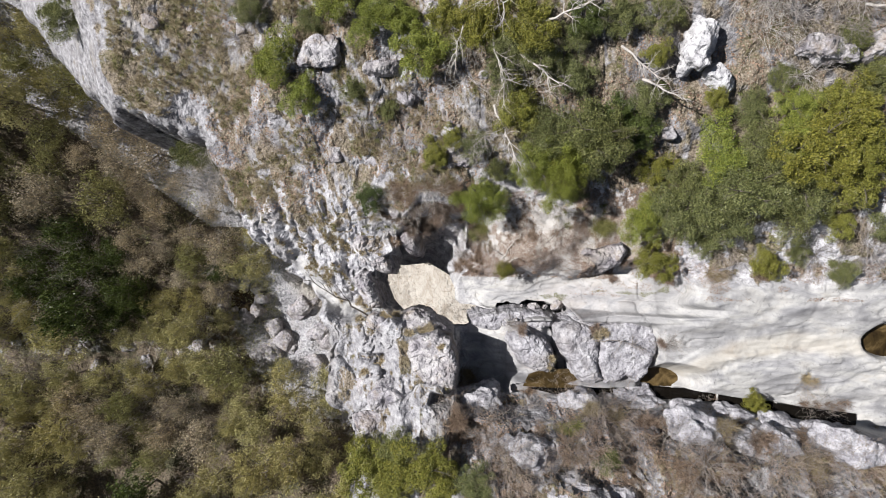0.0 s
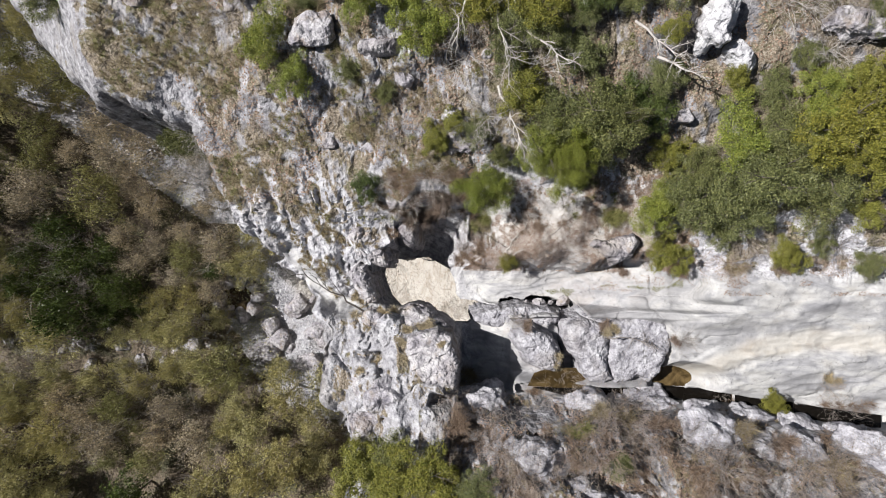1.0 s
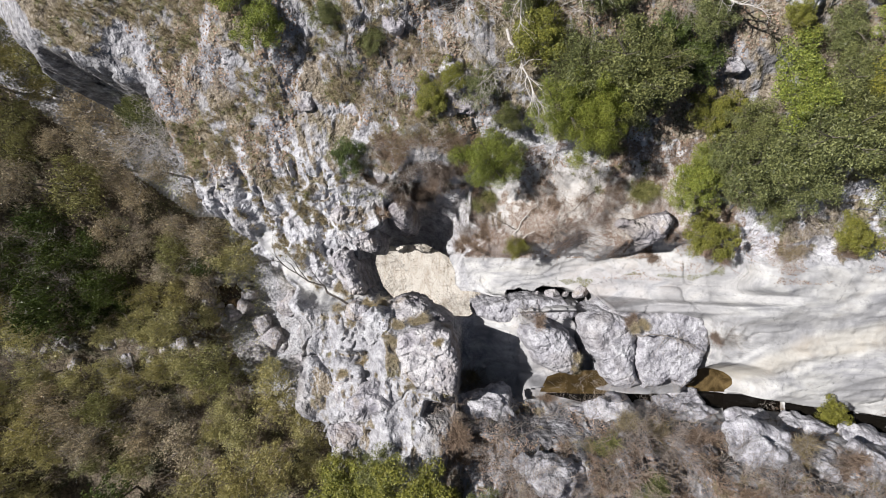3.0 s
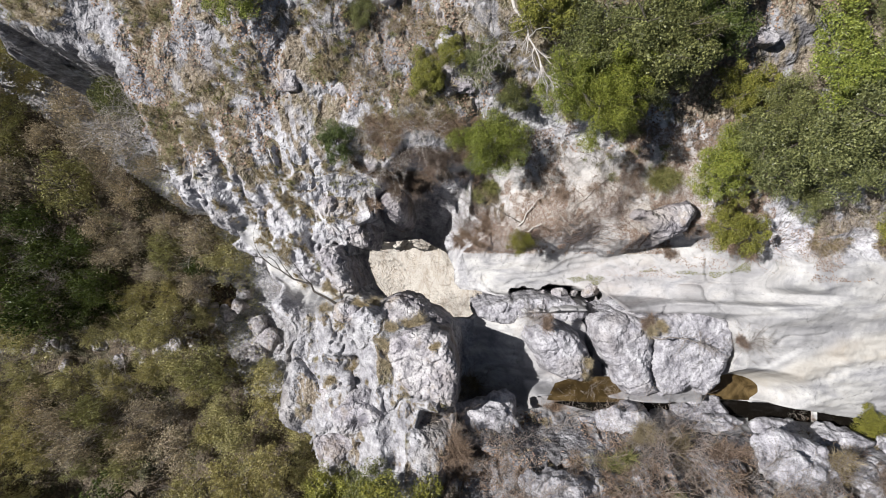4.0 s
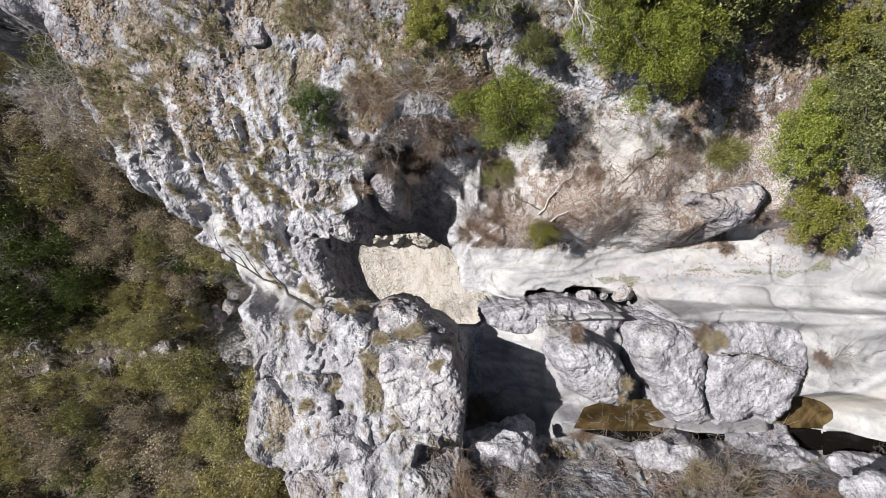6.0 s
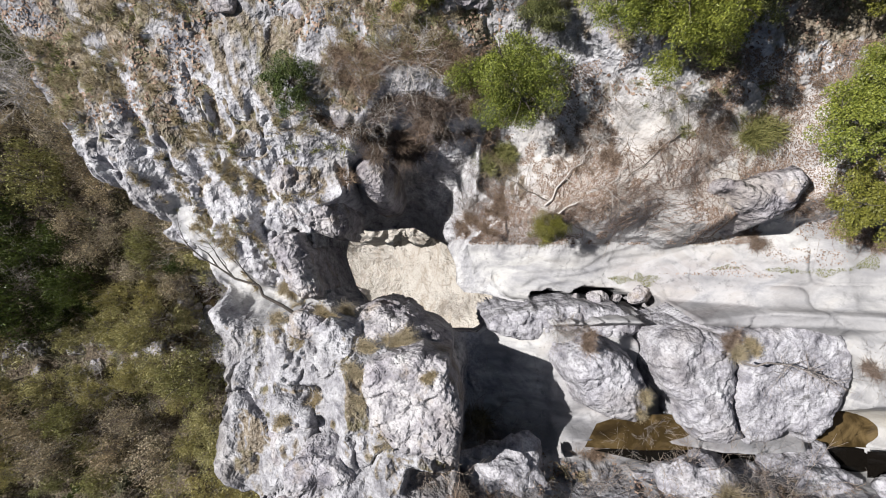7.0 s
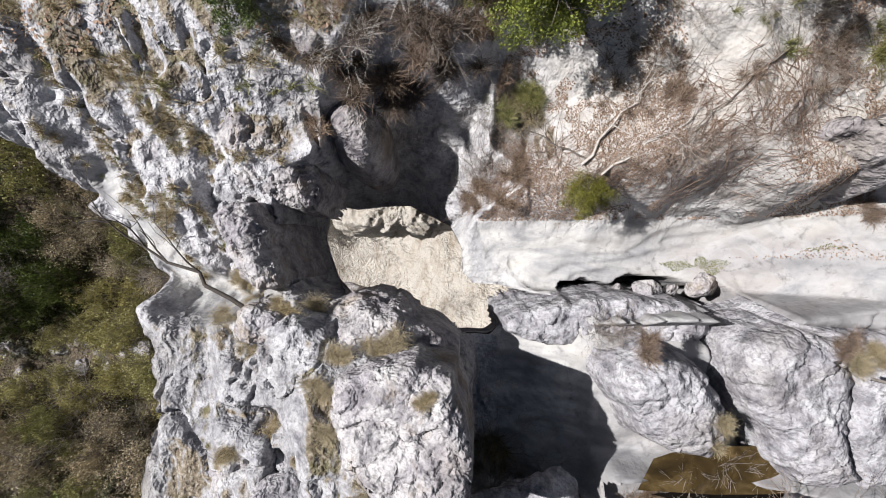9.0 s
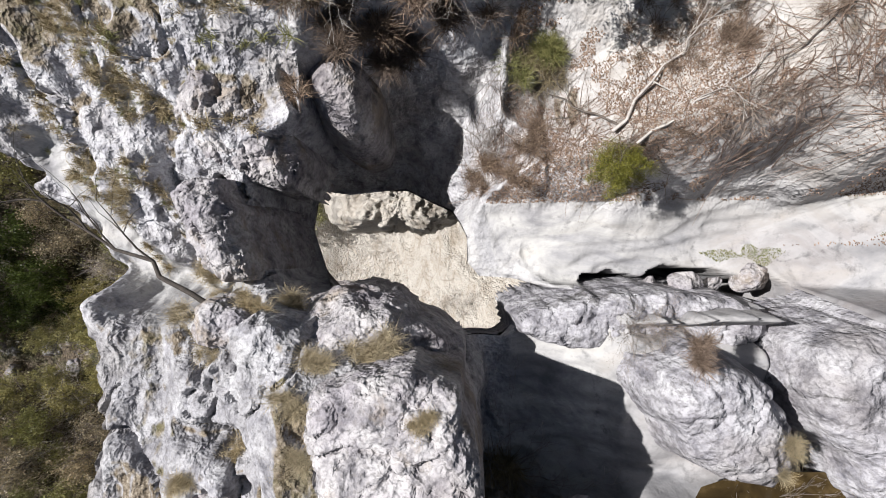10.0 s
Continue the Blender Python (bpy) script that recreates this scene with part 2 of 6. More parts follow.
def valley_land(x, y):
    """Height of the valley below the cliff and of the far land."""
    stream = -9.5 - 0.12 * np.clip(-x - 20, 0, 200) + 2.0 * np.sin(x * 0.06)
    off = y - stream
    z = -60 + 0.40 * np.clip(off - 2.5, 0, 120) + 0.50 * np.clip(-off - 2.5, 0, 110) - 0.03 * np.clip(-x - 20, -20, 300)
    z = z + 1.4 * fbm(x * 0.12, y * 0.12, seed=51) + 0.5 * fbm(x * 0.6, y * 0.6, seed=52)
    dr = signed(x, y, PLATEAU)
    drop = nw_drop(x, y)
    gap = step(11.5, 9.5, np.abs(y + 1.5))
    wall = -7.0 - drop - 60 * np.clip(dr, 0, 200) - 90 * gap + 1.5 * fbm(x * 0.3, y * 0.3, seed=54)
    z = np.maximum(z, wall)
    apron = -58 + 0.62 * np.clip(x + 12, 0, 40) + 0.25 * np.clip(-6 - y, -5, 4) + 1.2 * fbm(x * 0.25, y * 0.25, seed=55) + 0.5 * fbm(x * 0.7 + y * 0.3, y * 0.5, octaves=4, seed=56, ridged=True)
    cave = step(1.5, -1.5, np.maximum(np.abs(y + 1.5) - 10.0, x - 9.0))
    under = -9.5 + (apron + 9.5) * cave
    z = np.where(dr < 0, np.where(cave > 0.02, under, -9.5 - drop), z)
    # beyond the modelled slab the hillside goes on
    out = np.maximum(np.maximum(x - 25, y - 21), -19 - y)
    hill = 0.2 + 0.22 * 24 * np.tanh(x / 24) + 0.38 * 24 * np.tanh(y / 24) + np.where(y < -6, 0.45 * np.clip(-5.5 - y, 0, 14) + 9, 0) + 0.08 * np.clip(np.hypot(x, y) - 30, 0, 400) * step(20, 60, x + np.abs(y))
    z = np.where((dr < 0) & (out > -1), hill + 3 * fbm(x * 0.05, y * 0.05, seed=57), z)
    return z, apron, cave, dr


# ---- materials ----
def material(name, build, **settings):
    m = bpy.data.materials.new(name)
    m.use_nodes = True
    tree = m.node_tree
    bsdf = tree.nodes["Principled BSDF"]
    for key, value in settings.items():
        bsdf.inputs[key.replace("_", " ")].default_value = value
    build(tree, bsdf)
    return m


def node(tree, kind, inputs=None, **props):
    n = tree.nodes.new(kind)
    for key, value in props.items():
        setattr(n, key, value)
    for key, value in (inputs or {}).items():
        if isinstance(value, bpy.types.NodeSocket):
            tree.links.new(value, n.inputs[key])
        else:
            n.inputs[key].default_value = value
    return n


def noise_tex(tree, coord, scale, detail=5.0, rough=0.6, stretch=None, distortion=0.0):
    if stretch is not None:
        coord = node(tree, "ShaderNodeMapping", {"Vector": coord, "Scale": stretch}).outputs[0]
    return node(tree, "ShaderNodeTexNoise", {"Vector": coord, "Scale": scale, "Detail": detail, "Roughness": rough, "Distortion": distortion}).outputs["Fac"]


def ramp(tree, fac, stops):
    n = node(tree, "ShaderNodeValToRGB", {"Fac": fac})
    e = n.color_ramp.elements
    while len(e) < len(stops):
        e.new(0.5)
    for el, (p, c) in zip(e, stops):
        el.position = p
        el.color = (*c, 1) if len(c) == 3 else c
    return n.outputs["Color"]


def grey(tree, fac, a, b):
    return node(tree, "ShaderNodeMapRange", {"Value": fac, "From Min": a, "From Max": b}).outputs[0]


def mix(tree, fac, a, b, how="MIX"):
    n = node(tree, "ShaderNodeMix", data_type="RGBA", blend_type=how)
    for i, v in ((0, fac), (6, a), (7, b)):
        if isinstance(v, bpy.types.NodeSocket):
            tree.links.new(v, n.inputs[i])
        else:
            n.inputs[i].default_value = v if i == 0 else (*v, 1)
    return n.outputs[2]


def maths(tree, op, a, b=0.0):
    n = node(tree, "ShaderNodeMath", operation=op)
    for i, v in ((0, a), (1, b)):
        if isinstance(v, bpy.types.NodeSocket):
            tree.links.new(v, n.inputs[i])
        else:
            n.inputs[i].default_value = v
    return n.outputs[0]


def bump(tree, bsdf, height, strength, distance):
    b = node(tree, "ShaderNodeBump", {"Height": height, "Strength": strength, "Distance": distance})
    tree.links.new(b.outputs[0], bsdf.inputs["Normal"])


def limestone(tree, coord):
    """Colour and relief of weathered grey limestone, drawn out down the steep faces."""
    coord = node(tree, "ShaderNodeVectorMath", {0: coord, 1: (1.0, 1.0, 0.7)}, operation="MULTIPLY").outputs[0]
    big = noise_tex(tree, coord, 0.55, 4, 0.6)
    mid = noise_tex(tree, coord, 3.2, 5, 0.68, distortion=0.15)
    fine = noise_tex(tree, coord, 18.0, 2, 0.5)
    warp = node(tree, "ShaderNodeTexNoise", {"Vector": coord, "Scale": 4.0, "Detail": 3.0}).outputs["Color"]
    bent = node(tree, "ShaderNodeVectorMath", {0: coord, 1: node(tree, "ShaderNodeVectorMath", {0: warp, 1: (0.22, 0.22, 0.22)}, operation="MULTIPLY").outputs[0]}, operation="ADD").outputs[0]
    soft = noise_tex(tree, coord, 3.0, 3, 0.5, distortion=0.3)
    pits = node(tree, "ShaderNodeTexVoronoi", {"Vector": bent, "Scale": 6.0, "Randomness": 1.0}).outputs["Distance"]
    pits = maths(tree, "ADD", pits, maths(tree, "MULTIPLY", node(tree, "ShaderNodeTexVoronoi", {"Vector": bent, "Scale": 17.0, "Randomness": 1.0}).outputs["Distance"], 0.45))
    col = ramp(tree, mid, [(0.30, (0.117, 0.117, 0.133)), (0.40, (0.265, 0.261, 0.281)), (0.50, (0.406, 0.402, 0.421)), (0.70, (0.546, 0.546, 0.558))])
    col = mix(tree, grey(tree, big, 0.52, 0.75), col, (0.62, 0.57, 0.50), "MULTIPLY")
    col = mix(tree, maths(tree, "MULTIPLY", grey(tree, fine, 0.52, 0.66), 0.55), col, (0.203, 0.195, 0.195))
    grit = noise_tex(tree, coord, 48.0, 2, 0.6)
    col = mix(tree, maths(tree, "MULTIPLY", grey(tree, grit, 0.55, 0.72), 0.5), col, (0.156, 0.152, 0.148))
    height = maths(tree, "ADD", maths(tree, "MULTIPLY", soft, 2.2), maths(tree, "ADD", maths(tree, "MULTIPLY", fine, 0.16), maths(tree, "MULTIPLY", pits, 0.42)))
    return col, height


def build_ground(tree, bsdf):
    coord = node(tree, "ShaderNodeNewGeometry").outputs["Position"]
    rock, height = limestone(tree, coord)
    # water-worn rock
    flow = noise_tex(tree, coord, 1.1, 6, 0.62, (0.6, 1.1, 1.0), 0.8)
    spots = noise_tex(tree, coord, 6.0, 7, 0.7)
    worn = ramp(tree, flow, [(0.28, (0.16, 0.16, 0.17)), (0.40, (0.265, 0.263, 0.268)), (0.54, (0.40, 0.394, 0.382)), (0.8, (0.39, 0.362, 0.318))])
    worn = mix(tree, maths(tree, "MULTIPLY", grey(tree, spots, 0.54, 0.68), 0.5), worn, (0.172, 0.172, 0.172))
    lines = node(tree, "ShaderNodeTexVoronoi", {"Vector": node(tree, "ShaderNodeVectorMath", {0: coord, 1: node(tree, "ShaderNodeTexNoise", {"Vector": coord, "Scale": 1.3, "Detail": 4.0}).outputs["Color"]}, operation="ADD").outputs[0], "Scale": 0.55}, feature="DISTANCE_TO_EDGE").outputs["Distance"]
    worn = mix(tree, maths(tree, "MULTIPLY", grey(tree, lines, 0.02, 0.004), maths(tree, "MULTIPLY", grey(tree, spots, 0.45, 0.6), 0.45)), worn, (0.0936, 0.0936, 0.0936))
    stain = noise_tex(tree, coord, 0.4, 7, 0.68, (0.7, 1.2, 1.0), 0.5)
    worn = mix(tree, maths(tree, "MULTIPLY", grey(tree, stain, 0.48, 0.60), 0.7), worn, (0.215, 0.212, 0.212))
    # soil, moss and dead grass
    a = noise_tex(tree, coord, 1.4, 6, 0.7)
    b = noise_tex(tree, coord, 14.0, 5, 0.75)
    soil = ramp(tree, b, [(0.30, (0.045, 0.035, 0.025)), (0.45, (0.125, 0.10, 0.072)), (0.58, (0.235, 0.20, 0.155)), (0.74, (0.40, 0.37, 0.32))])
    soil = mix(tree, maths(tree, "MULTIPLY", grey(tree, a, 0.50, 0.66), 0.7), soil, (0.0819, 0.0819, 0.0273))
    sa = node(tree, "ShaderNodeAttribute", attribute_name="soil").outputs["Fac"]
    wa = node(tree, "ShaderNodeAttribute", attribute_name="worn").outputs["Fac"]
    ra = node(tree, "ShaderNodeAttribute", attribute_name="raw").outputs["Fac"]
    up = node(tree, "ShaderNodeSeparateXYZ", {"Vector": node(tree, "ShaderNodeNewGeometry").outputs["Normal"]}).outputs["Z"]
    patch = noise_tex(tree, coord, 0.6, 6, 0.66, (1.7, 0.75, 1.0))
    share = maths(tree, "ADD", maths(tree, "MULTIPLY", sa, 0.56), maths(tree, "MULTIPLY", maths(tree, "SUBTRACT", patch, 0.5), 2.6))
    share = maths(tree, "SUBTRACT", share, maths(tree, "MULTIPLY", maths(tree, "SUBTRACT", 0.9, up), 1.5))
    share = maths(tree, "MULTIPLY", grey(tree, share, 0.42, 0.62), grey(tree, sa, 0.02, 0.2))
    # darkens the colour for lichen and for painted-in shade alike
    li = node(tree, "ShaderNodeAttribute", attribute_name="lichen_and_shade").outputs["Fac"]
    rock = mix(tree, maths(tree, "MULTIPLY", li, grey(tree, noise_tex(tree, coord, 1.8, 6, 0.7), 0.30, 0.55)), rock, (0.36, 0.35, 0.345), "MULTIPLY")
    worn = mix(tree, maths(tree, "MULTIPLY", li, grey(tree, flow, 0.35, 0.6)), worn, (0.60, 0.585, 0.62), "MULTIPLY")
    col = mix(tree, wa, rock, worn)
    cream = ramp(tree, flow, [(0.3, (0.328, 0.289, 0.234)), (0.55, (0.421, 0.398, 0.355)), (0.75, (0.359, 0.312, 0.242))])
    col = mix(tree, ra, col, cream)
    col = mix(tree, share, col, soil)
    tree.links.new(col, bsdf.inputs["Base Color"])
    bsdf.inputs["Roughness"].default_value = 0.88
    bsdf.inputs["Specular IOR Level"].default_value = 0.25
    low = maths(tree, "SUBTRACT", 1.0, maths(tree, "MAXIMUM", maths(tree, "MULTIPLY", wa, 0.86), ra))
    bump(tree, bsdf, maths(tree, "MULTIPLY", height, low), 1.0, 0.11)


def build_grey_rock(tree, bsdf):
    """Limestone under a grey-lilac lichened crust."""
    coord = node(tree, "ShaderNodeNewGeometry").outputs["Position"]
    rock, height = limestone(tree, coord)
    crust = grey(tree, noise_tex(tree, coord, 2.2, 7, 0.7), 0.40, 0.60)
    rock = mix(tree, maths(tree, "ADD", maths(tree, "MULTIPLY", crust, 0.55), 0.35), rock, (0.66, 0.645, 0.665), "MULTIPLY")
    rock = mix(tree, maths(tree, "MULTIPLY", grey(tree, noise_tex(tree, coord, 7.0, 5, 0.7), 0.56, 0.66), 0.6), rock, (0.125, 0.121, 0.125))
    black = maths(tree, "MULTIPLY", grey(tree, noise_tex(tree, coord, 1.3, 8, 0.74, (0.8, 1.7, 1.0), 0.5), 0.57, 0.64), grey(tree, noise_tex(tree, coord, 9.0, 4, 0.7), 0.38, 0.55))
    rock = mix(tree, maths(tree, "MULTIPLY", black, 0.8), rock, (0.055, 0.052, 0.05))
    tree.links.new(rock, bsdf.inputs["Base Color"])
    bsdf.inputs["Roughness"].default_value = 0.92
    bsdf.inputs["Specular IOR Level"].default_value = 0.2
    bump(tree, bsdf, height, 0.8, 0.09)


def build_rock(tree, bsdf):
    coord = node(tree, "ShaderNodeNewGeometry").outputs["Position"]
    rock, height = limestone(tree, coord)
    tint = node(tree, "ShaderNodeObjectInfo").outputs["Random"]
    stain = noise_tex(tree, coord, 0.9, 6, 0.68)
    rock = mix(tree, maths(tree, "MULTIPLY", grey(tree, stain, 0.55, 0.64), 0.65), rock, (0.25, 0.205, 0.155))
    rock = mix(tree, maths(tree, "ADD", maths(tree, "MULTIPLY", tint, 0.3), 0.3), rock, (0.80, 0.74, 0.68), "MULTIPLY")
    rock = mix(tree, maths(tree, "MULTIPLY", grey(tree, noise_tex(tree, coord, 1.3, 6, 0.7), 0.42, 0.6), 0.8), rock, (0.66, 0.64, 0.69), "MULTIPLY")
    tree.links.new(rock, bsdf.inputs["Base Color"])
    bsdf.inputs["Roughness"].default_value = 0.9
    bsdf.inputs["Specular IOR Level"].default_value = 0.2
    bump(tree, bsdf, height, 1.0, 0.11)


def cream_rock(tree, coord):
    streak = noise_tex(tree, coord, 0.8, 9, 0.72, (1.3, 0.5, 0.8), 0.8)
    cream = ramp(tree, streak, [(0.3, (0.22, 0.185, 0.14)), (0.40, (0.37, 0.33, 0.28)), (0.56, (0.47, 0.44, 0.395)), (0.78, (0.35, 0.29, 0.215))])
    warp = node(tree, "ShaderNodeTexNoise", {"Vector": coord, "Scale": 0.7, "Detail": 5.0}).outputs["Color"]
    bent = node(tree, "ShaderNodeVectorMath", {0: coord, 1: warp}, operation="ADD").outputs[0]
    bent = node(tree, "ShaderNodeMapping", {"Vector": bent, "Scale": (1.0, 0.45, 0.5), "Rotation": (0, 0, 0.5)}).outputs[0]
    crack = node(tree, "ShaderNodeTexVoronoi", {"Vector": bent, "Scale": 0.75}, feature="DISTANCE_TO_EDGE").outputs["Distance"]
    patchy = grey(tree, noise_tex(tree, coord, 0.5, 4, 0.6), 0.42, 0.62)
    cream = mix(tree, maths(tree, "MULTIPLY", grey(tree, crack, 0.035, 0.004), maths(tree, "MULTIPLY", patchy, 0.45)), cream, (0.13, 0.10, 0.07))
    grain = noise_tex(tree, coord, 6.0, 5, 0.75)
    cream = mix(tree, maths(tree, "MULTIPLY", grey(tree, grain, 0.52, 0.68), 0.4), cream, (0.22, 0.18, 0.14))
    return cream, maths(tree, "ADD", grain, streak)


def build_valley(tree, bsdf):
    coord = node(tree, "ShaderNodeNewGeometry").outputs["Position"]
    rock, height = limestone(tree, coord)
    a = noise_tex(tree, coord, 0.35, 6, 0.7)
    b = noise_tex(tree, coord, 4.0, 6, 0.75)
    litter = ramp(tree, b, [(0.3, (0.0312, 0.0234, 0.0172)), (0.48, (0.101, 0.078, 0.0546)), (0.62, (0.187, 0.148, 0.101)), (0.78, (0.296, 0.257, 0.203))])
    litter = mix(tree, maths(tree, "MULTIPLY", grey(tree, a, 0.48, 0.62), 0.7), litter, (0.0351, 0.0429, 0.014))
    stone = node(tree, "ShaderNodeAttribute", attribute_name="stone").outputs["Fac"]
    warm = node(tree, "ShaderNodeAttribute", attribute_name="cream").outputs["Fac"]
    patch = noise_tex(tree, coord, 0.6, 6, 0.7)
    share = maths(tree, "ADD", stone, maths(tree, "MULTIPLY", maths(tree, "SUBTRACT", patch, 0.5), 1.6))
    share = maths(tree, "MULTIPLY", grey(tree, share, 0.42, 0.58), grey(tree, stone, 0.02, 0.25))
    cream, _ = cream_rock(tree, coord)
    col = mix(tree, warm, rock, cream)
    col = mix(tree, share, litter, col)
    tree.links.new(col, bsdf.inputs["Base Color"])
    bsdf.inputs["Roughness"].default_value = 0.92
    bump(tree, bsdf, maths(tree, "ADD", height, b), 0.8, 0.3)


def build_cream(tree, bsdf):
    """Pale cream limestone, streaked and cracked."""
    coord = node(tree, "ShaderNodeNewGeometry").outputs["Position"]
    col, height = cream_rock(tree, coord)
    tree.links.new(col, bsdf.inputs["Base Color"])
    bsdf.inputs["Roughness"].default_value = 0.9
    bump(tree, bsdf, height, 0.8, 0.2)


def build_white_rock(tree, bsdf):
    """Bright, bare limestone."""
    coord = node(tree, "ShaderNodeNewGeometry").outputs["Position"]
    rock, height = limestone(tree, coord)
    rock = mix(tree, 0.3, rock, (0.60, 0.59, 0.59))
    tree.links.new(rock, bsdf.inputs["Base Color"])
    bsdf.inputs["Roughness"].default_value = 0.9
    bump(tree, bsdf, height, 1.0, 0.11)


def build_water(tree, bsdf):
    coord = node(tree, "ShaderNodeNewGeometry").outputs["Position"]
    murk = noise_tex(tree, coord, 1.6, 5, 0.6, distortion=0.8)
    col = ramp(tree, murk, [(0.32, (0.012, 0.008, 0.004)), (0.5, (0.040, 0.027, 0.011)), (0.68, (0.115, 0.080, 0.036))])
    tree.links.new(col, bsdf.inputs["Base Color"])
    bsdf.inputs["Roughness"].default_value = 0.06
    bsdf.inputs["IOR"].default_value = 1.33
    bump(tree, bsdf, noise_tex(tree, coord, 9.0, 3, 0.5), 0.06, 0.02)


def leafy(dark, light, gloss=0.45):
    def build(tree, bsdf):
        rnd = node(tree, "ShaderNodeNewGeometry").outputs["Random Per Island"]
        obj = node(tree, "ShaderNodeObjectInfo").outputs["Random"]
        col = ramp(tree, rnd, [(0.0, dark), (0.55, tuple((p + q) / 2 for p, q in zip(dark, light))), (1.0, light)])
        col = mix(tree, maths(tree, "MULTIPLY", obj, 0.35), col, (1.0, 0.86, 0.55), "MULTIPLY")
        tree.links.new(col, bsdf.inputs["Base Color"])
        bsdf.inputs["Roughness"].default_value = gloss
        bsdf.inputs["Specular IOR Level"].default_value = 0.35
        shine = node(tree, "ShaderNodeBsdfTranslucent", {"Color": col})
        both = node(tree, "ShaderNodeMixShader", {0: 0.13, 1: bsdf.outputs[0], 2: shine.outputs[0]})
        tree.links.new(both.outputs[0], tree.nodes["Material Output"].inputs["Surface"])
    return build


def barky(dark, light):
    def build(tree, bsdf):
        coord = node(tree, "ShaderNodeNewGeometry").outputs["Position"]
        n = noise_tex(tree, coord, 12.0, 5, 0.7)
        tree.links.new(ramp(tree, n, [(0.3, dark), (0.7, light)]), bsdf.inputs["Base Color"])
        bsdf.inputs["Roughness"].default_value = 0.9
        bump(tree, bsdf, n, 0.5, 0.02)
    return build


GROUND = material("limestone_and_soil", build_ground)
ROCK = material("limestone", build_rock)
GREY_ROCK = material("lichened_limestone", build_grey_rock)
CREAM = material("cream_limestone", build_cream)
WHITE = material("white_limestone", build_white_rock)
VALLEY = material("valley_floor", build_valley)
WATER = material("murky_water", build_water)
# near-black base colour that holds the shade of the canal slot
SHADE_WATER = material("shade_black_water", lambda tree, bsdf: bump(tree, bsdf, noise_tex(tree, node(tree, "ShaderNodeNewGeometry").outputs["Position"], 7.0, 3, 0.5), 0.05, 0.02), Base_Color=(0.006, 0.005, 0.004, 1), Roughness=0.08, IOR=1.33)


# ---- land meshes ----
def axis(*spans):
    """Grid lines: spans of (start, end, spacing), one after another."""
    out = []
    for a, b, s in spans:
        n = max(1, round((b - a) / s))
        out.extend(a + (b - a) * i / n for i in range(n))
    out.append(spans[-1][1])
    return np.array(out)


def snap(xs, ys, d, reach):
    """Grid places, with those just inside an outline (d < 0) moved onto it."""
    gx, gy = np.meshgrid(xs, ys)
    ddy, ddx = np.gradient(d, ys, xs)
    n = np.hypot(ddx, ddy) + 1e-6
    near = (d < 0) & (d > -reach)
    return np.where(near, gx - d * ddx / n, gx), np.where(near, gy - d * ddy / n, gy)


def sheet(name, xs, ys, z, keep, mat, attrs, places=None):
    """A mesh over a grid of the plan; keep says which of its cells exist."""
    nx, ny = len(xs), len(ys)
    gx, gy = places or np.meshgrid(xs, ys)
    co = np.stack([gx, gy, z], -1).reshape(-1, 3)
    idx = np.arange(nx * ny).reshape(ny, nx)
    quads = np.stack([idx[:-1, :-1], idx[:-1, 1:], idx[1:, 1:], idx[1:, :-1]], -1)[keep]
    used = np.unique(quads)
    remap = np.zeros(nx * ny, int)
    remap[used] = np.arange(len(used))
    quads = remap[quads]
    me = bpy.data.meshes.new(name)
    me.vertices.add(len(used))
    me.vertices.foreach_set("co", co[used].ravel())
    me.loops.add(quads.size)
    me.loops.foreach_set("vertex_index", quads.ravel())
    me.polygons.add(len(quads))
    me.polygons.foreach_set("loop_start", np.arange(len(quads)) * 4)
    me.polygons.foreach_set("use_smooth", np.ones(len(quads), bool))
    me.update(calc_edges=True)
    for key, value in attrs.items():
        me.attributes.new(key, "FLOAT", "POINT").data.foreach_set("value", value.ravel()[used].astype(np.float32))
    me.materials.append(mat)
    return new(name, me)


XS = axis((-30, -18, 0.3), (-18, -9.5, 0.11), (-9.5, -5.5, 0.07), (-5.5, 6.0, 0.035), (6.0, 9.0, 0.055), (9.0, 13, 0.09), (13, 19, 0.11), (19, 27, 0.3))
YS = axis((-21, -11.5, 0.3), (-11.5, -6.2, 0.08), (-6.2, 1.6, 0.035), (1.6, 6, 0.075), (6, 12, 0.11), (12, 23, 0.3))
GX, GY = np.meshgrid(XS, YS)
TZ, SOIL, WORN, DLIP, DRIM, SHAFT, LICHEN_AND_SHADE = top_land(GX, GY)
# craggy relief: strong on bare rock, weak on worn rock
crag = (1 - WORN) * (1 - 0.55 * SOIL) * (1 - SHAFT) + 0.9 * (1 - WORN) * step(-5.6, -6.2, GY) * step(0.5, 1.5, GX)
calm_bank = 1 - 0.93 * np.exp(-((GX - 4.4) / 2.9) ** 4 - ((GY + 0.1) / 1.7) ** 4)
crag = crag * calm_bank
tilt_u, tilt_v = GX * 0.92 + GY * 0.38, -GX * 0.38 + GY * 0.92
f1, f2, _ = cells(tilt_u * 1.5 + 0.5 * fbm(GX * 2, GY * 2, seed=61), tilt_v * 0.8, seed=62)
TZ = TZ + crag * 0.34 * fbm(tilt_u * 0.8, tilt_v * 0.45, octaves=3, seed=60)
f1, f2, rid = cells(tilt_u * 2.1 + 0.6 * fbm(GX * 1.5, GY * 1.5, seed=58), tilt_v * 1.2, seed=59)
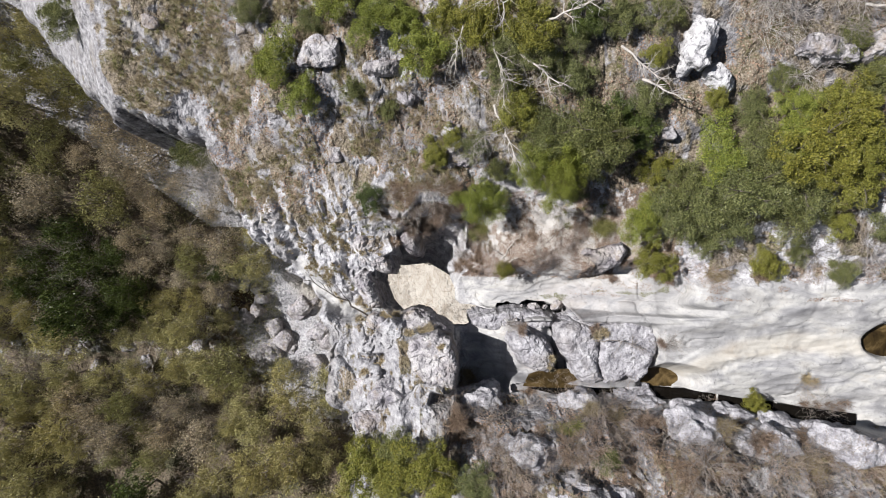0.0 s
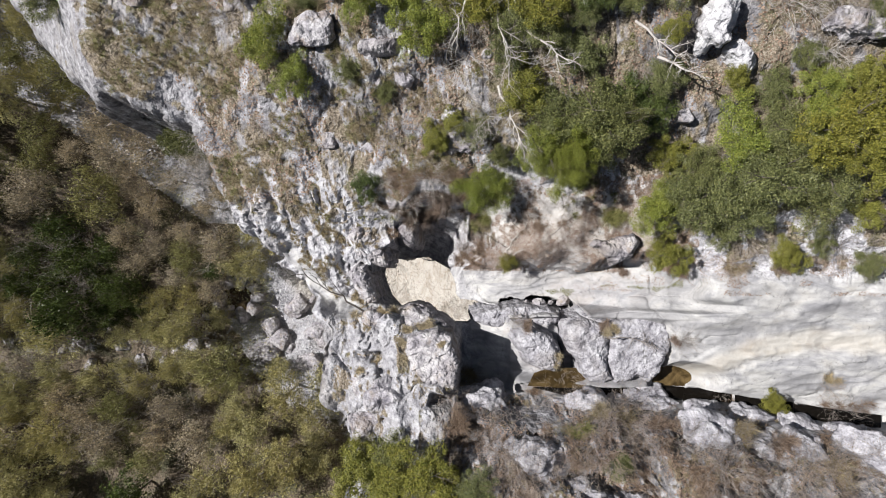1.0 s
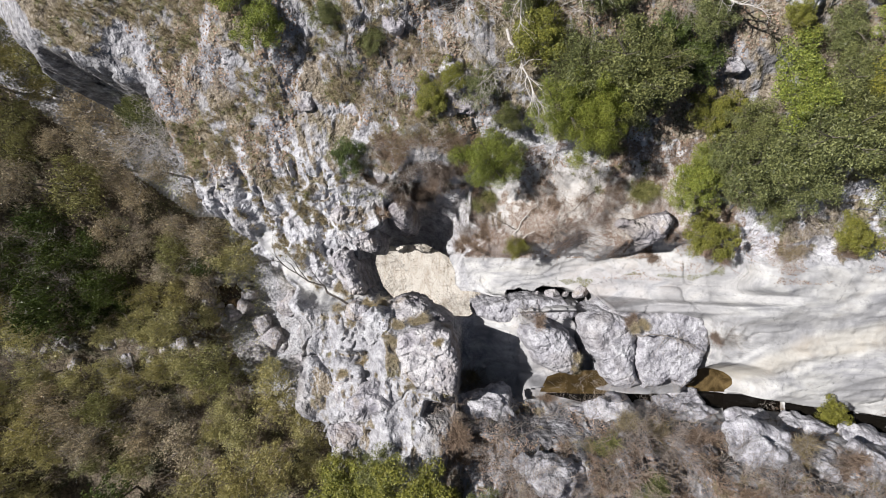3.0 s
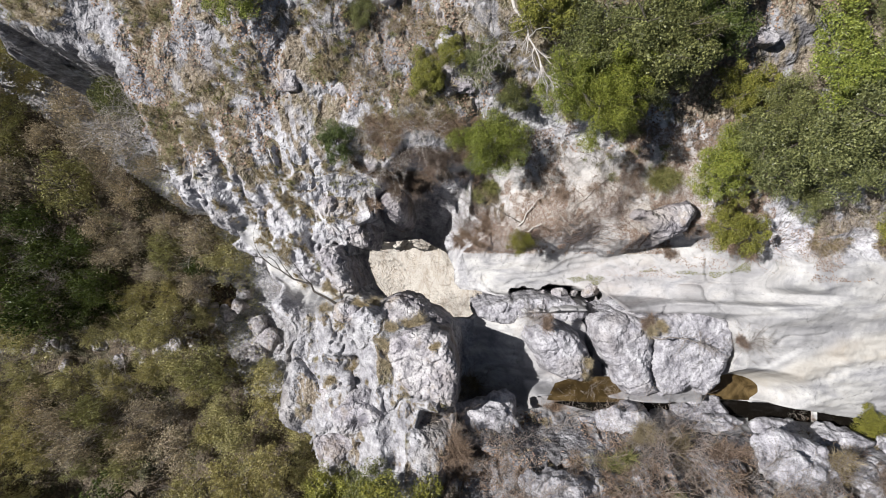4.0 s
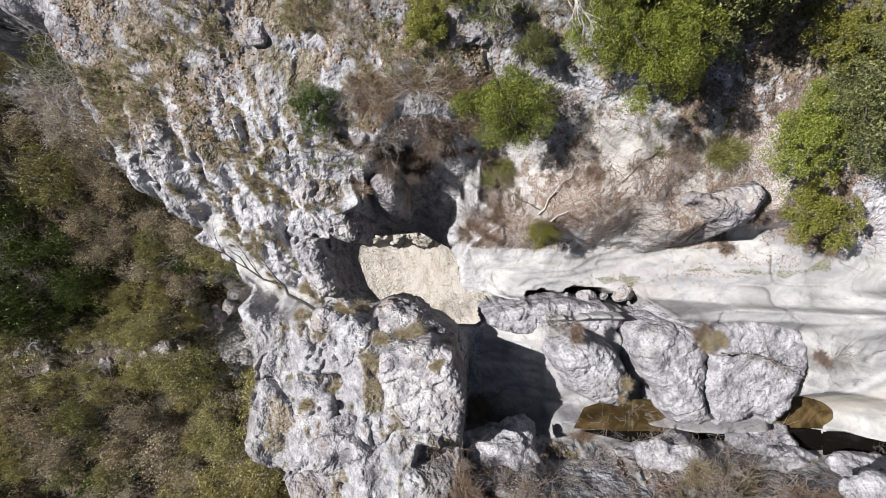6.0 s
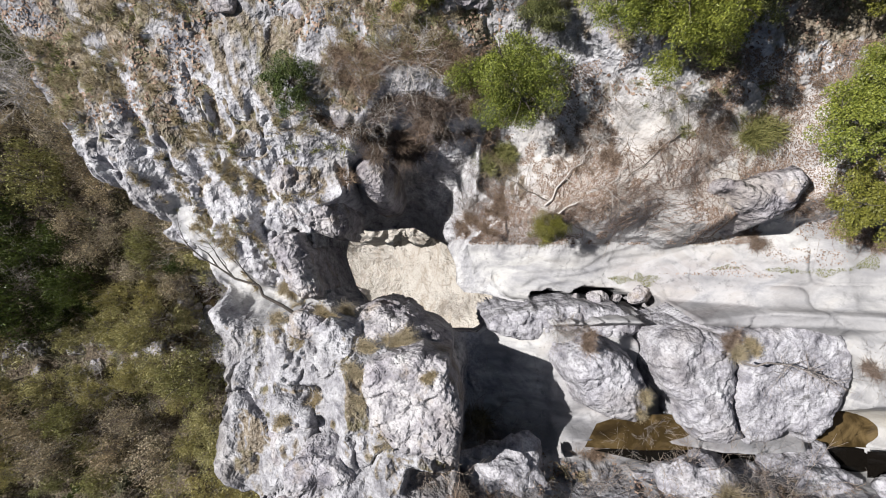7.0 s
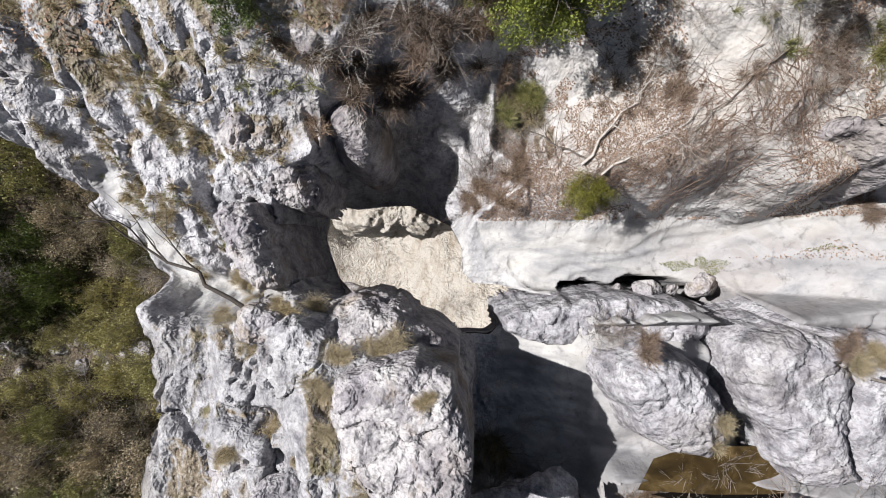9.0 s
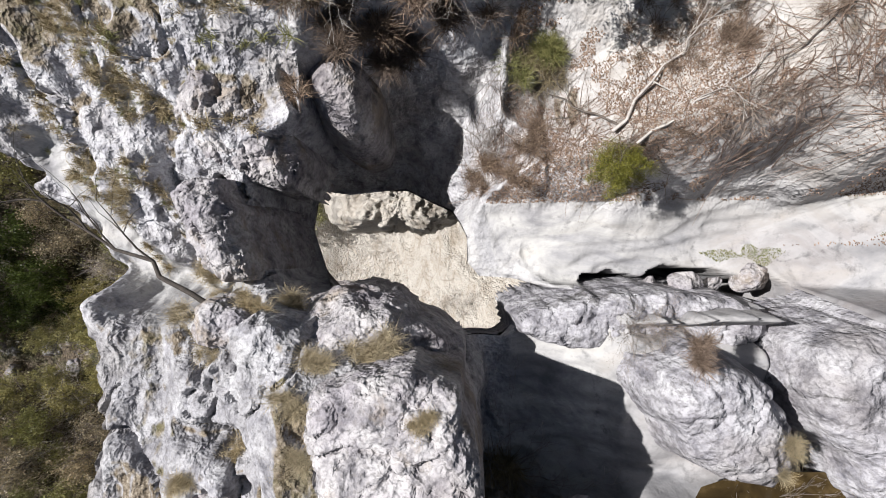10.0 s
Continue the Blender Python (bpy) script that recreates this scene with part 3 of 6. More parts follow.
TZ = TZ + crag * (0.12 * (rid - 0.5) * step(0.0, 0.3, f2 - f1) + 0.13 * fbm(tilt_u * 1.7, tilt_v * 0.45, octaves=3, seed=57, ridged=True))
f1, f2, _ = cells(tilt_u * 1.5 + 0.5 * fbm(GX * 2, GY * 2, seed=61), tilt_v * 0.8, seed=62)
TZ = TZ + crag * (0.15 * (f2 - f1 - 0.25).clip(-0.3, 0.35) + 0.13 * fbm(tilt_u * 2.2, tilt_v * 1.1, octaves=3, gain=0.6, seed=63))
f1, f2, _ = cells(GX * 4.2, GY * 4.2, seed=66)
TZ = TZ + crag * 0.05 * (0.5 - f1) * 0.9 + crag * 0.07 * (f2 - f1).clip(0, 0.3) + 0.03 * (1 - WORN) * calm_bank * fbm(GX * 4.5, GY * 4.5, octaves=2, gain=0.6, seed=67)
# clefts that break the bare rock into lumps
f1, f2, rid = cells(tilt_u * 0.75 + 0.5 * fbm(GX * 1.2, GY * 1.2, seed=68), tilt_v * 0.5 + 0.4 * fbm(GX * 1.2, GY * 1.2, seed=69), seed=70)
TZ = TZ + crag * ((rid - 0.5) * 0.16 * step(0.0, 0.3, f2 - f1) - 0.32 * step(0.09, 0.0, f2 - f1) * step(-0.25, 0.1, vnoise(GX * 0.8, GY * 0.8, seed=76)))
# ledges, pockets and cracks of the worn rock
TZ = TZ + WORN * (0.15 * fbm(GX * 0.6, GY * 1.5, octaves=4, gain=0.5, seed=71) + 0.02 * fbm(GX * 0.7 + GY * 0.2, GY * 2.6, octaves=3, seed=72, ridged=True) - 0.12 * step(0.06, 0.0, np.abs(vnoise(GX * 0.7, GY * 1.3, seed=74))) * step(0.0, 0.3, vnoise(GX * 0.5, GY * 0.5, seed=75)))
terr = 3.2 * fbm(GX * 0.32 + 0.1 * GY, GY * 0.75 - 0.05 * GX, octaves=4, gain=0.45, seed=79)
TZ = TZ + 0.055 * WORN * (np.floor(terr) + step(0.72, 1.0, terr - np.floor(terr)))
inner = lambda a: (a[:-1, :-1] + a[1:, 1:] + a[:-1, 1:] + a[1:, :-1]) / 4
FLOORCUT = -8.0 - nw_drop(GX, GY)
outer = lambda a: np.maximum(np.maximum(a[:-1, :-1], a[1:, 1:]), np.maximum(a[:-1, 1:], a[1:, :-1]))
keep = (outer(DLIP) > 0.0) & (inner(TZ - FLOORCUT) > 0)
RAW = 0.75 * step(0.6, 0.15, line_distance(GX, GY, [(18, -3.5), (13, -3.55), (11, -3.85), (9.8, -4.5), (8.9, -5.0)])[0] + 0.25 * fbm(GX, GY, seed=78))
RAW = np.maximum(RAW, 0.6 * np.exp(-((GX - 4.4) / 3.4) ** 4 - ((GY - 0.4) / 1.5) ** 4))
LICHEN_AND_SHADE = LICHEN_AND_SHADE * (1 - 0.8 * np.exp(-((GX - 4.4) / 3.4) ** 4 - ((GY - 0.4) / 1.6) ** 4))
upper = tagged(sheet("ground", XS, YS, TZ, keep, GROUND, {"soil": SOIL, "worn": WORN, "raw": RAW, "lichen_and_shade": LICHEN_AND_SHADE}, snap(XS, YS, DLIP, 0.075)),
               "pale limestone plateau with a gorge, soil and dry grass", "ground", kind="structure")
# the roof of the hollow below
UX, UY = XS[::2], YS[::2]
ux, uy = np.meshgrid(UX, UY)
uz, _, _, udl, udr, _, _ = top_land(ux, uy)
ud = -8.3 + (lip_at(ux, uy)[0] + 8.1) * np.exp(-np.clip(udl, 0, 9) / 0.5) + 0.7 * fbm(ux * 0.5, uy * 0.5, seed=77)
keep = (outer(udl) > 0.0) & (inner(uz - ud) > 0.3) & (inner(udr) < 1.2) & (inner(uy) < 10)
tagged(sheet("ground_underside", UX, UY, np.minimum(ud, uz - 0.05), keep, ROCK, {}, snap(UX, UY, udl, 0.14)), "grey limestone roof of the hollow under the plateau", "ground", kind="structure")

VX = axis((-900, -300, 60), (-300, -110, 12), (-110, -70, 1.5), (-70, -14, 0.4), (-14, 12, 0.3), (12, 40, 2), (40, 150, 10), (150, 900, 60))
VY = axis((-900, -300, 60), (-300, -90, 12), (-90, -45, 1.5), (-45, -14, 0.4), (-14, 10, 0.3), (10, 40, 0.8), (40, 90, 3), (90, 300, 12), (300, 900, 60))
vx, vy = np.meshgrid(VX, VY)
VZ, APRON, CAVE, VDR = valley_land(vx, vy)
near_fall = step(20, 10, np.hypot((vx + 10) * 0.8, vy + 8))
brook = step(2.2, 0.8, np.abs(vy - (-9.5 - 0.12 * np.clip(-vx - 20, 0, 200) + 2.0 * np.sin(vx * 0.06)))) * step(-80, -70, vx)
cliffy = (VDR > 0) * (VDR < 11) * (vy > 3) * 1.0
STONE = np.clip(np.maximum(np.maximum(near_fall, brook * 0.42), np.maximum(cliffy, (VDR < 0) * 1.0)), 0, 1)
tagged(sheet("valley_ground", VX, VY, VZ, np.ones((len(VY) - 1, len(VX) - 1), bool), VALLEY, {"stone": STONE, "cream": np.maximum(CAVE * (VDR < 2), step(1.0, 0.75, np.hypot((vx + 9) / 13, (vy + 3) / 9)))}),
       "wooded valley floor with leaf litter, boulders and pale rock", "ground", kind="structure")


def water_patch(name, label, outline, z, mat=None):
    bm = bmesh.new()
    bm.faces.new([bm.verts.new((x, y, z)) for x, y in outline])
    me = bpy.data.meshes.new(name)
    bm.to_mesh(me)
    bm.free()
    me.materials.append(mat or WATER)
    return tagged(new(name, me), label, "water", kind="structure")


water_patch("water_basin", "brown shallow water below the grey blocks", [(3.25, -5.55), (3.5, -5.05), (4.1, -4.85), (5.1, -4.85), (5.7, -5.2), (6.0, -5.6), (4.5, -5.62)], WATER_Z)
water_patch("water_alcove", "brown water in a rock alcove", [(7.7, -4.4), (7.7, -5.5), (10.0, -5.58), (10.0, -4.4)], WATER_Z)
# the slot's deep shade is painted as a near-black sheet on its water
water_patch("water_canal", "near-black sheet of canal water, standing in for the slot's shade", [(3.45, -5.62)] + [(x, y - 0.16 + 0.2) for x, y in CANAL[2:6]] + [(x, y - 0.16 - 0.3) for x, y in CANAL[5:1:-1]], WATER_Z - 0.03, SHADE_WATER)
# further near-black sheets up the slot, added in place of its shade
for name, span, level in (("water_upper", (9.1, 10.95), 0.22), ("water_top", (10.8, 12.95), 0.76), ("water_end", (12.8, 16.0), 1.06)):
    ends = [(x, float(np.interp(x, [p[0] for p in CANAL], [p[1] for p in CANAL])) - 0.16) for x in np.linspace(*span, 5)]
    water_patch(name, "near-black sheet of canal water, standing in for the slot's shade", [(x, y + 0.25) for x, y in ends] + [(x, y - 0.3) for x, y in ends[::-1]], level, SHADE_WATER)
water_patch("water_pool", "small brown pool in the worn limestone bed", [(16.9 + 1.6 * math.cos(a), -3.5 + 1.1 * math.sin(a)) for a in np.linspace(0, 2 * math.pi, 24, endpoint=False)], 1.35)


# ---- building blocks ----
def part(name, data, mat, parent, label=""):
    """One mesh object under a thing or a part."""
    if isinstance(data, bmesh.types.BMesh):
        me = bpy.data.meshes.new(name)
        data.to_mesh(me)
        data.free()
        data = me
    if mat is not None and not data.materials:
        data.materials.append(mat)
    ob = new(name, data)
    ob.parent = parent
    return tagged(ob, label)


def raw_mesh(name, verts, faces, mat, smooth=False):
    """A mesh from arrays: faces all with the same number of corners."""
    me = bpy.data.meshes.new(name)
    k = faces.shape[1]
    me.vertices.add(len(verts))
    me.vertices.foreach_set("co", np.ascontiguousarray(verts, dtype=np.float32).ravel())
    me.loops.add(faces.size)
    me.loops.foreach_set("vertex_index", np.ascontiguousarray(faces, dtype=np.int32).ravel())
    me.polygons.add(len(faces))
    me.polygons.foreach_set("loop_start", np.arange(len(faces)) * k)
    if smooth:
        me.polygons.foreach_set("use_smooth", np.ones(len(faces), bool))
    me.update(calc_edges=True)
    me.materials.append(mat)
    return me


def height_at(x, y):
    """Height of the finished upper ground, from its grid."""
    i = np.clip(np.searchsorted(XS, x) - 1, 0, len(XS) - 2)
    j = np.clip(np.searchsorted(YS, y) - 1, 0, len(YS) - 2)
    u, v = (x - XS[i]) / (XS[i + 1] - XS[i]), (y - YS[j]) / (YS[j + 1] - YS[j])
    return (TZ[j, i] * (1 - u) + TZ[j, i + 1] * u) * (1 - v) + (TZ[j + 1, i] * (1 - u) + TZ[j + 1, i + 1] * u) * v


def field_at(f, x, y):
    i = np.clip(np.searchsorted(XS, x) - 1, 0, len(XS) - 2)
    j = np.clip(np.searchsorted(YS, y) - 1, 0, len(YS) - 2)
    return f[j, i]


# ---- rocks ----
_ball = {}


def ball(level):
    if level not in _ball:
        bm = bmesh.new()
        bmesh.ops.create_icosphere(bm, subdivisions=level, radius=1.0)
        bm.verts.ensure_lookup_table()
        co = np.array([v.co[:] for v in bm.verts])
        fa = np.array([[v.index for v in f.verts] for f in bm.faces])
        bm.free()
        _ball[level] = (co, fa)
    return _ball[level]


def rock_mesh(name, size, seed, level=5, facets=7, rough=0.16, worn=False, mat=None):
    """A limestone block: a ball cut by planes, then broken up by noise. size: half its length, width and height."""
    co, fa = ball(level)
    p = co.copy()
    rng = np.random.default_rng(seed)
    p = np.sign(p) * np.abs(p) ** 0.65
    for _ in range(facets * 2):
        n = rng.normal(size=3)
        n /= np.linalg.norm(n)
        c = rng.uniform(0.66, 0.95)
        over = np.clip(p @ n - c, 0, None)
        p -= over[:, None] * n * 0.92
    q = p * np.array(size)
    s = 1.0 / max(0.5, min(size))
    d = rough * fbm(q[:, 0] * 0.9 * s, q[:, 1] * 0.9 * s, q[:, 2] * 0.9 * s, octaves=3, seed=seed)
    if not worn:
        d = d + rough * 0.7 * fbm(q[:, 0] * 2.6, q[:, 1] * 2.6, q[:, 2] * 2.6, octaves=4, gain=0.6, seed=seed + 5)
        d = d + 0.02 * fbm(q[:, 0] * 11, q[:, 1] * 11, q[:, 2] * 11, octaves=2, seed=seed + 9)
    q = q + co * d[:, None] * min(1.0, max(size))
    return raw_mesh(name, q, fa, mat or ROCK, smooth=True)


def rock(name, label, place, size, turn=0, seed=1, level=5, facets=7, rough=0.16, worn=False, tip=(0, 0), group="", category="rock", mat=None):
    ob = new(name, rock_mesh(name, size, seed, level, facets, rough, worn, mat))
    ob.matrix_world = pose(*place, tip[0], tip[1], turn)
    return tagged(ob, label, category, group)


def outlined_rock(name, label, outline, top, base, seed, tilt=(0.0, 0.0), square=4.0, rough=0.10, flutes=0.0, facets=6, worn=False, mat=None, category="rock", group="", rings=58, spokes=190):
    """A rock that stands in the ground, round an outline in the plan: a rounded top at a height with a tilt, and sides down to its base."""
    pts = np.array(outline, float)
    c = pts.mean(0)
    ang, rad = np.arctan2(pts[:, 1] - c[1], pts[:, 0] - c[0]), np.hypot(pts[:, 0] - c[0], pts[:, 1] - c[1])
    order = np.argsort(ang)
    th = np.arange(spokes) * 2 * math.pi / spokes - math.pi
    reach = np.interp(th, ang[order], rad[order], period=2 * math.pi)
    reach = sum(np.roll(reach, k) * w for k, w in ((-4, 1), (-2, 2), (0, 3), (2, 2), (4, 1))) / 9
    reach = reach * (1 + (0.02 if worn else 0.05) * fbm(np.cos(th) * 2.2 + seed, np.sin(th) * 2.2, octaves=3, seed=seed))
    phi = math.pi / 2 * np.linspace(0.0, 1.0, rings) ** (0.5 * square)
    rho, h = np.sin(phi) ** (2 / square), np.cos(phi) ** (2 / square)
    rho, h = rho[1:, None], h[1:, None]
    x = c[0] + np.cos(th) * reach * rho
    y = c[1] + np.sin(th) * reach * rho
    up = top + tilt[0] * (x - c[0]) + tilt[1] * (y - c[1])
    z = base + (up - base) * h
    r = np.random.default_rng(seed)
    size = reach.mean()
    for _ in range(facets):
        a, lean, off = r.uniform(0, 6.28), r.uniform(0.35, 1.2), r.uniform(0.55, 0.85)
        n = np.array((math.cos(a) * math.cos(lean), math.sin(a) * math.cos(lean), math.sin(lean)))
        over = np.clip((x - c[0]) * n[0] + (y - c[1]) * n[1] + (z - top) * n[2] + size * 0.12 - off * size * math.cos(lean), 0, 0.35)
        x, y, z = x - over * n[0] * 0.8, y - over * n[1] * 0.8, z - over * n[2] * 0.8
    u, v = x * 0.85 + y * 0.5, y * 0.85 - x * 0.5
    d = rough * fbm(x * 1.1, y * 1.1, z * 1.1, octaves=3, seed=seed + 1)
    if not worn:
        d = d + rough * 0.75 * fbm(x * 3.1, y * 3.1, z * 3.1, octaves=4, gain=0.62, seed=seed + 2) + rough * 0.35 * fbm(x * 2.4, y * 2.4, z * 1.2, octaves=3, seed=seed + 3, ridged=True)
    d = d + flutes * fbm(u * 4.5, v * 1.3, z * 1.5, octaves=3, seed=seed + 4, ridged=True) + 0.012 * fbm(x * 13, y * 13, z * 13, octaves=2, seed=seed + 5)
    x, y, z = x + np.cos(th) * d * rho ** 3 * 0.8, y + np.sin(th) * d * rho ** 3 * 0.8, z + d * h
    verts = np.concatenate([[[c[0], c[1], z[0].mean()]], np.stack([x, y, z], -1).reshape(-1, 3), [[c[0], c[1], base]]])
    n, m = rings - 1, spokes
    k = np.arange(m)
    nxt = (k + 1) % m
    quads = np.concatenate([np.stack([1 + i * m + k, 1 + (i + 1) * m + k, 1 + (i + 1) * m + nxt, 1 + i * m + nxt], -1) for i in range(n - 1)])
    caps = np.concatenate([np.stack([0 * k, 0 * k, 1 + k, 1 + nxt], -1)[:, 1:], np.stack([0 * k + 1 + n * m, 1 + (n - 1) * m + nxt, 1 + (n - 1) * m + k], -1)])
    tris = np.concatenate([quads[:, [0, 1, 2]], quads[:, [0, 2, 3]], caps])
    return tagged(new(name, raw_mesh(name, verts, tris, mat or ROCK, smooth=True)), label, category, group)


def slab_rock(name, label, outline, top, seed, tilt=(0.0, 0.0), sides=5.0, deep=2.0, round_by=(0.3, 0.2), rough=0.10, pits=0.05, clefts=0.0, mat=None, category="rock", group="", cell=0.03):
    """A broad rock with a rough, nearly level top inside an outline, a worn edge and steep sides that go down into the ground."""
    pts = [tuple(p) for p in outline]
    out = deep / sides + 0.1
    xs = np.arange(min(p[0] for p in pts) - out, max(p[0] for p in pts) + out, cell)
    ys = np.arange(min(p[1] for p in pts) - out, max(p[1] for p in pts) + out, cell)
    x, y = np.meshgrid(xs, ys)
    e = -signed(x, y, pts) - 0.06 + 0.10 * fbm(x * 1.7, y * 1.7, octaves=3, seed=seed) + 0.05 * fbm(x * 5, y * 5, octaves=3, seed=seed + 1)
    cx, cy = sum(p[0] for p in pts) / len(pts), sum(p[1] for p in pts) / len(pts)
    z = top + tilt[0] * (x - cx) + tilt[1] * (y - cy) - round_by[1] * np.clip(1 - e / round_by[0], 0, 1) ** 2 - sides * np.clip(-e, 0, 9)
    z = z + rough * 1.6 * fbm(x * 0.9, y * 0.9, octaves=2, seed=seed + 2) + rough * fbm(x * 2.7, y * 2.7, octaves=4, gain=0.6, seed=seed + 3)
    f1, f2, rid = cells(x * 2.4 + 0.5 * fbm(x * 2, y * 2, seed=seed + 4), y * 2.0 + 0.5 * fbm(x * 2, y * 2, seed=seed + 5), seed=seed)
    z = z + pits * ((rid - 0.5) * 1.2 * step(0.0, 0.25, f2 - f1) - 1.1 * step(0.10, 0.0, f2 - f1))
    f1, f2, _ = cells(x * 6.5, y * 5.5, seed=seed + 6)
    z = z + pits * 0.7 * (f2 - f1).clip(0, 0.4) + 0.010 * fbm(x * 15, y * 15, octaves=2, seed=seed + 7)
    if clefts:
        z = z - clefts * step(0.05, 0.0, np.abs(vnoise(x * 0.9 + y * 0.5, y * 0.7 - x * 0.35, seed=seed + 8)))
    keep = (e[:-1, :-1] > -deep / sides)
    return tagged(sheet(name, xs, ys, z, keep, mat or ROCK, {}), label, category, group)


# ---- branches and leaves ----
def grow(rng, start, way, length, radius, levels, spread, lean_up, out, wander=0.25):
    """Adds segments (from, to, radius, radius) of a branch and its twigs to out."""
    pos, way = np.array(start, float), np.array(way, float) / np.linalg.norm(way)
    n = 4 if levels > 0 else 3
    for i in range(n):
        way = way + rng.normal(size=3) * wander + np.array((0, 0, lean_up))
        way /= np.linalg.norm(way)
        nxt = pos + way * length / n
        r0, r1 = radius * (1 - 0.75 * i / n), radius * (1 - 0.75 * (i + 1) / n)
        out.append((pos, nxt, r0, r1))
        if levels > 0 and i > 0 or levels > 0 and rng.random() < 0.4:
            for _ in range(1 + (rng.random() < 0.55)):
                side = way + rng.normal(size=3) * spread
                grow(rng, nxt, side, length * rng.uniform(0.4, 0.65), r1 * 0.7, levels - 1, spread, lean_up, out, wander)
        pos = nxt


def tubes(name, segs, mat, sides=4):
    a, b = np.array([s[0] for s in segs]), np.array([s[1] for s in segs])
    ra, rb = np.array([s[2] for s in segs]), np.array([s[3] for s in segs])
    d = b - a
    d /= np.linalg.norm(d, axis=1)[:, None] + 1e-9
    u = np.cross(d, np.where(np.abs(d[:, 2:]) > 0.9, [[1.0, 0, 0]], [[0, 0, 1.0]]))
    u /= np.linalg.norm(u, axis=1)[:, None] + 1e-9
    v = np.cross(d, u)
    ang = np.arange(sides) * 2 * math.pi / sides
    ring = u[:, None] * np.cos(ang)[None, :, None] + v[:, None] * np.sin(ang)[None, :, None]
    verts = np.concatenate([a[:, None] + ring * ra[:, None, None], b[:, None] + ring * rb[:, None, None]], 1).reshape(-1, 3)
    base = np.arange(len(segs))[:, None] * 2 * sides
    k = np.arange(sides)
    quad = np.stack([k, (k + 1) % sides, (k + 1) % sides + sides, k + sides], -1)
    faces = (base[:, :, None] + quad[None]).reshape(-1, 4)
    return raw_mesh(name, verts, faces, mat, smooth=True)


def leaves(name, centres, sizes, rng, mat, flat=0.8, slim=0.55):
    """A cloud of small pointed leaves at the given centres."""
    n = len(centres)
    nor = rng.normal(size=(n, 3)) + np.array((0, 0, flat * 2))
    nor /= np.linalg.norm(nor, axis=1)[:, None]
    u = np.cross(nor, rng.normal(size=(n, 3)))
    u /= np.linalg.norm(u, axis=1)[:, None]
    v = np.cross(nor, u)
    s = np.asarray(sizes)[:, None]
    verts = np.stack([centres - u * s, centres - v * s * slim + nor * s * 0.15, centres + u * s, centres + v * s * slim + nor * s * 0.15], 1).reshape(-1, 3)
    return raw_mesh(name, verts, np.arange(n * 4).reshape(-1, 4), mat)


def foliage(name, centres, sizes, rng, mat, flat=0.6):
    """A crown of very many small three-cornered leaves."""
    n = len(centres)
    nor = rng.normal(size=(n, 3)) + np.array((0, 0, flat * 2))
    nor /= np.linalg.norm(nor, axis=1)[:, None]
    u = np.cross(nor, rng.normal(size=(n, 3)))
    u /= np.linalg.norm(u, axis=1)[:, None]
    v = np.cross(nor, u)
    s = np.asarray(sizes)[:, None]
    verts = np.stack([centres - u * s - v * s * 0.45, centres + u * s * 1.2, centres - u * s * 0.3 + v * s * 0.85], 1).reshape(-1, 3)
    return raw_mesh(name, verts, np.arange(n * 3).reshape(-1, 3), mat)


def crown_points(rng, clumps, per, gap=0.0, squash=0.9, low=-0.75):
    """Leaf places in a crown of radius 1 about its centre: many clumps near an uneven surface."""
    out = []
    ph = rng.uniform(0, 6.28, 4)
    for _ in range(clumps):
        d = rng.normal(size=3)
        d /= np.linalg.norm(d)
        if d[2] < low:
            d[2] = -d[2] * 0.6
        a = math.atan2(d[1], d[0])
        r = (0.82 + 0.16 * math.sin(2 * a + ph[0]) + 0.12 * math.sin(3 * a + ph[1]) + 0.08 * math.sin(5 * a + ph[2])) * rng.uniform(0.4, 1.0)
        c = d * r * np.array((1, 1, squash))
        k = int(per * rng.uniform(0.5, 1.4))
        e = rng.normal(size=(k, 3))
        e /= np.linalg.norm(e, axis=1)[:, None]
        e[:, 2] = np.abs(e[:, 2]) * 1.15 - 0.12
        reach = rng.uniform(0.12, 0.28) * (0.55 + 0.45 * rng.random((k, 1)) + gap * rng.normal(size=(k, 1)))
        out.append(c + e * reach * np.array((1, 1, 0.9)))
    return np.concatenate(out)


BARK = material("grey_brown_bark", barky((0.0546, 0.0429, 0.0351), (0.172, 0.148, 0.125)))
OLD_BARK = material("dark_dead_bark", barky((0.02, 0.017, 0.014), (0.075, 0.062, 0.052)))
PALE = material("bleached_dead_wood", barky((0.265, 0.242, 0.218), (0.484, 0.452, 0.421)))
TWIG = material("grey_brown_twigs", barky((0.14, 0.117, 0.101), (0.312, 0.281, 0.257)))
RUST = material("reddish_dry_twigs", barky((0.187, 0.14, 0.109), (0.374, 0.312, 0.257)))
LEAF = {
    "bright": material("bright_green_leaves", leafy((0.07, 0.095, 0.016), (0.29, 0.32, 0.065))),
    "yellow": material("yellow_green_leaves", leafy((0.075, 0.082, 0.015), (0.27, 0.265, 0.055))),
    "olive": material("olive_grey_leaves", leafy((0.04, 0.05, 0.018), (0.23, 0.245, 0.095))),
    "deep": material("dark_green_leaves", leafy((0.026, 0.042, 0.0105), (0.12, 0.155, 0.042))),
    "moor": material("olive_brown_valley_leaves", leafy((0.13, 0.135, 0.055), (0.36, 0.355, 0.155))),
    "spring": material("pale_spring_leaves", leafy((0.28, 0.26, 0.115), (0.43, 0.405, 0.195))),
    "russet": material("brown_winter_leaves", leafy((0.21, 0.18, 0.13), (0.56, 0.49, 0.36))),
    "blossom": material("white_blossom", leafy((0.351, 0.328, 0.289), (0.663, 0.64, 0.593))),
}
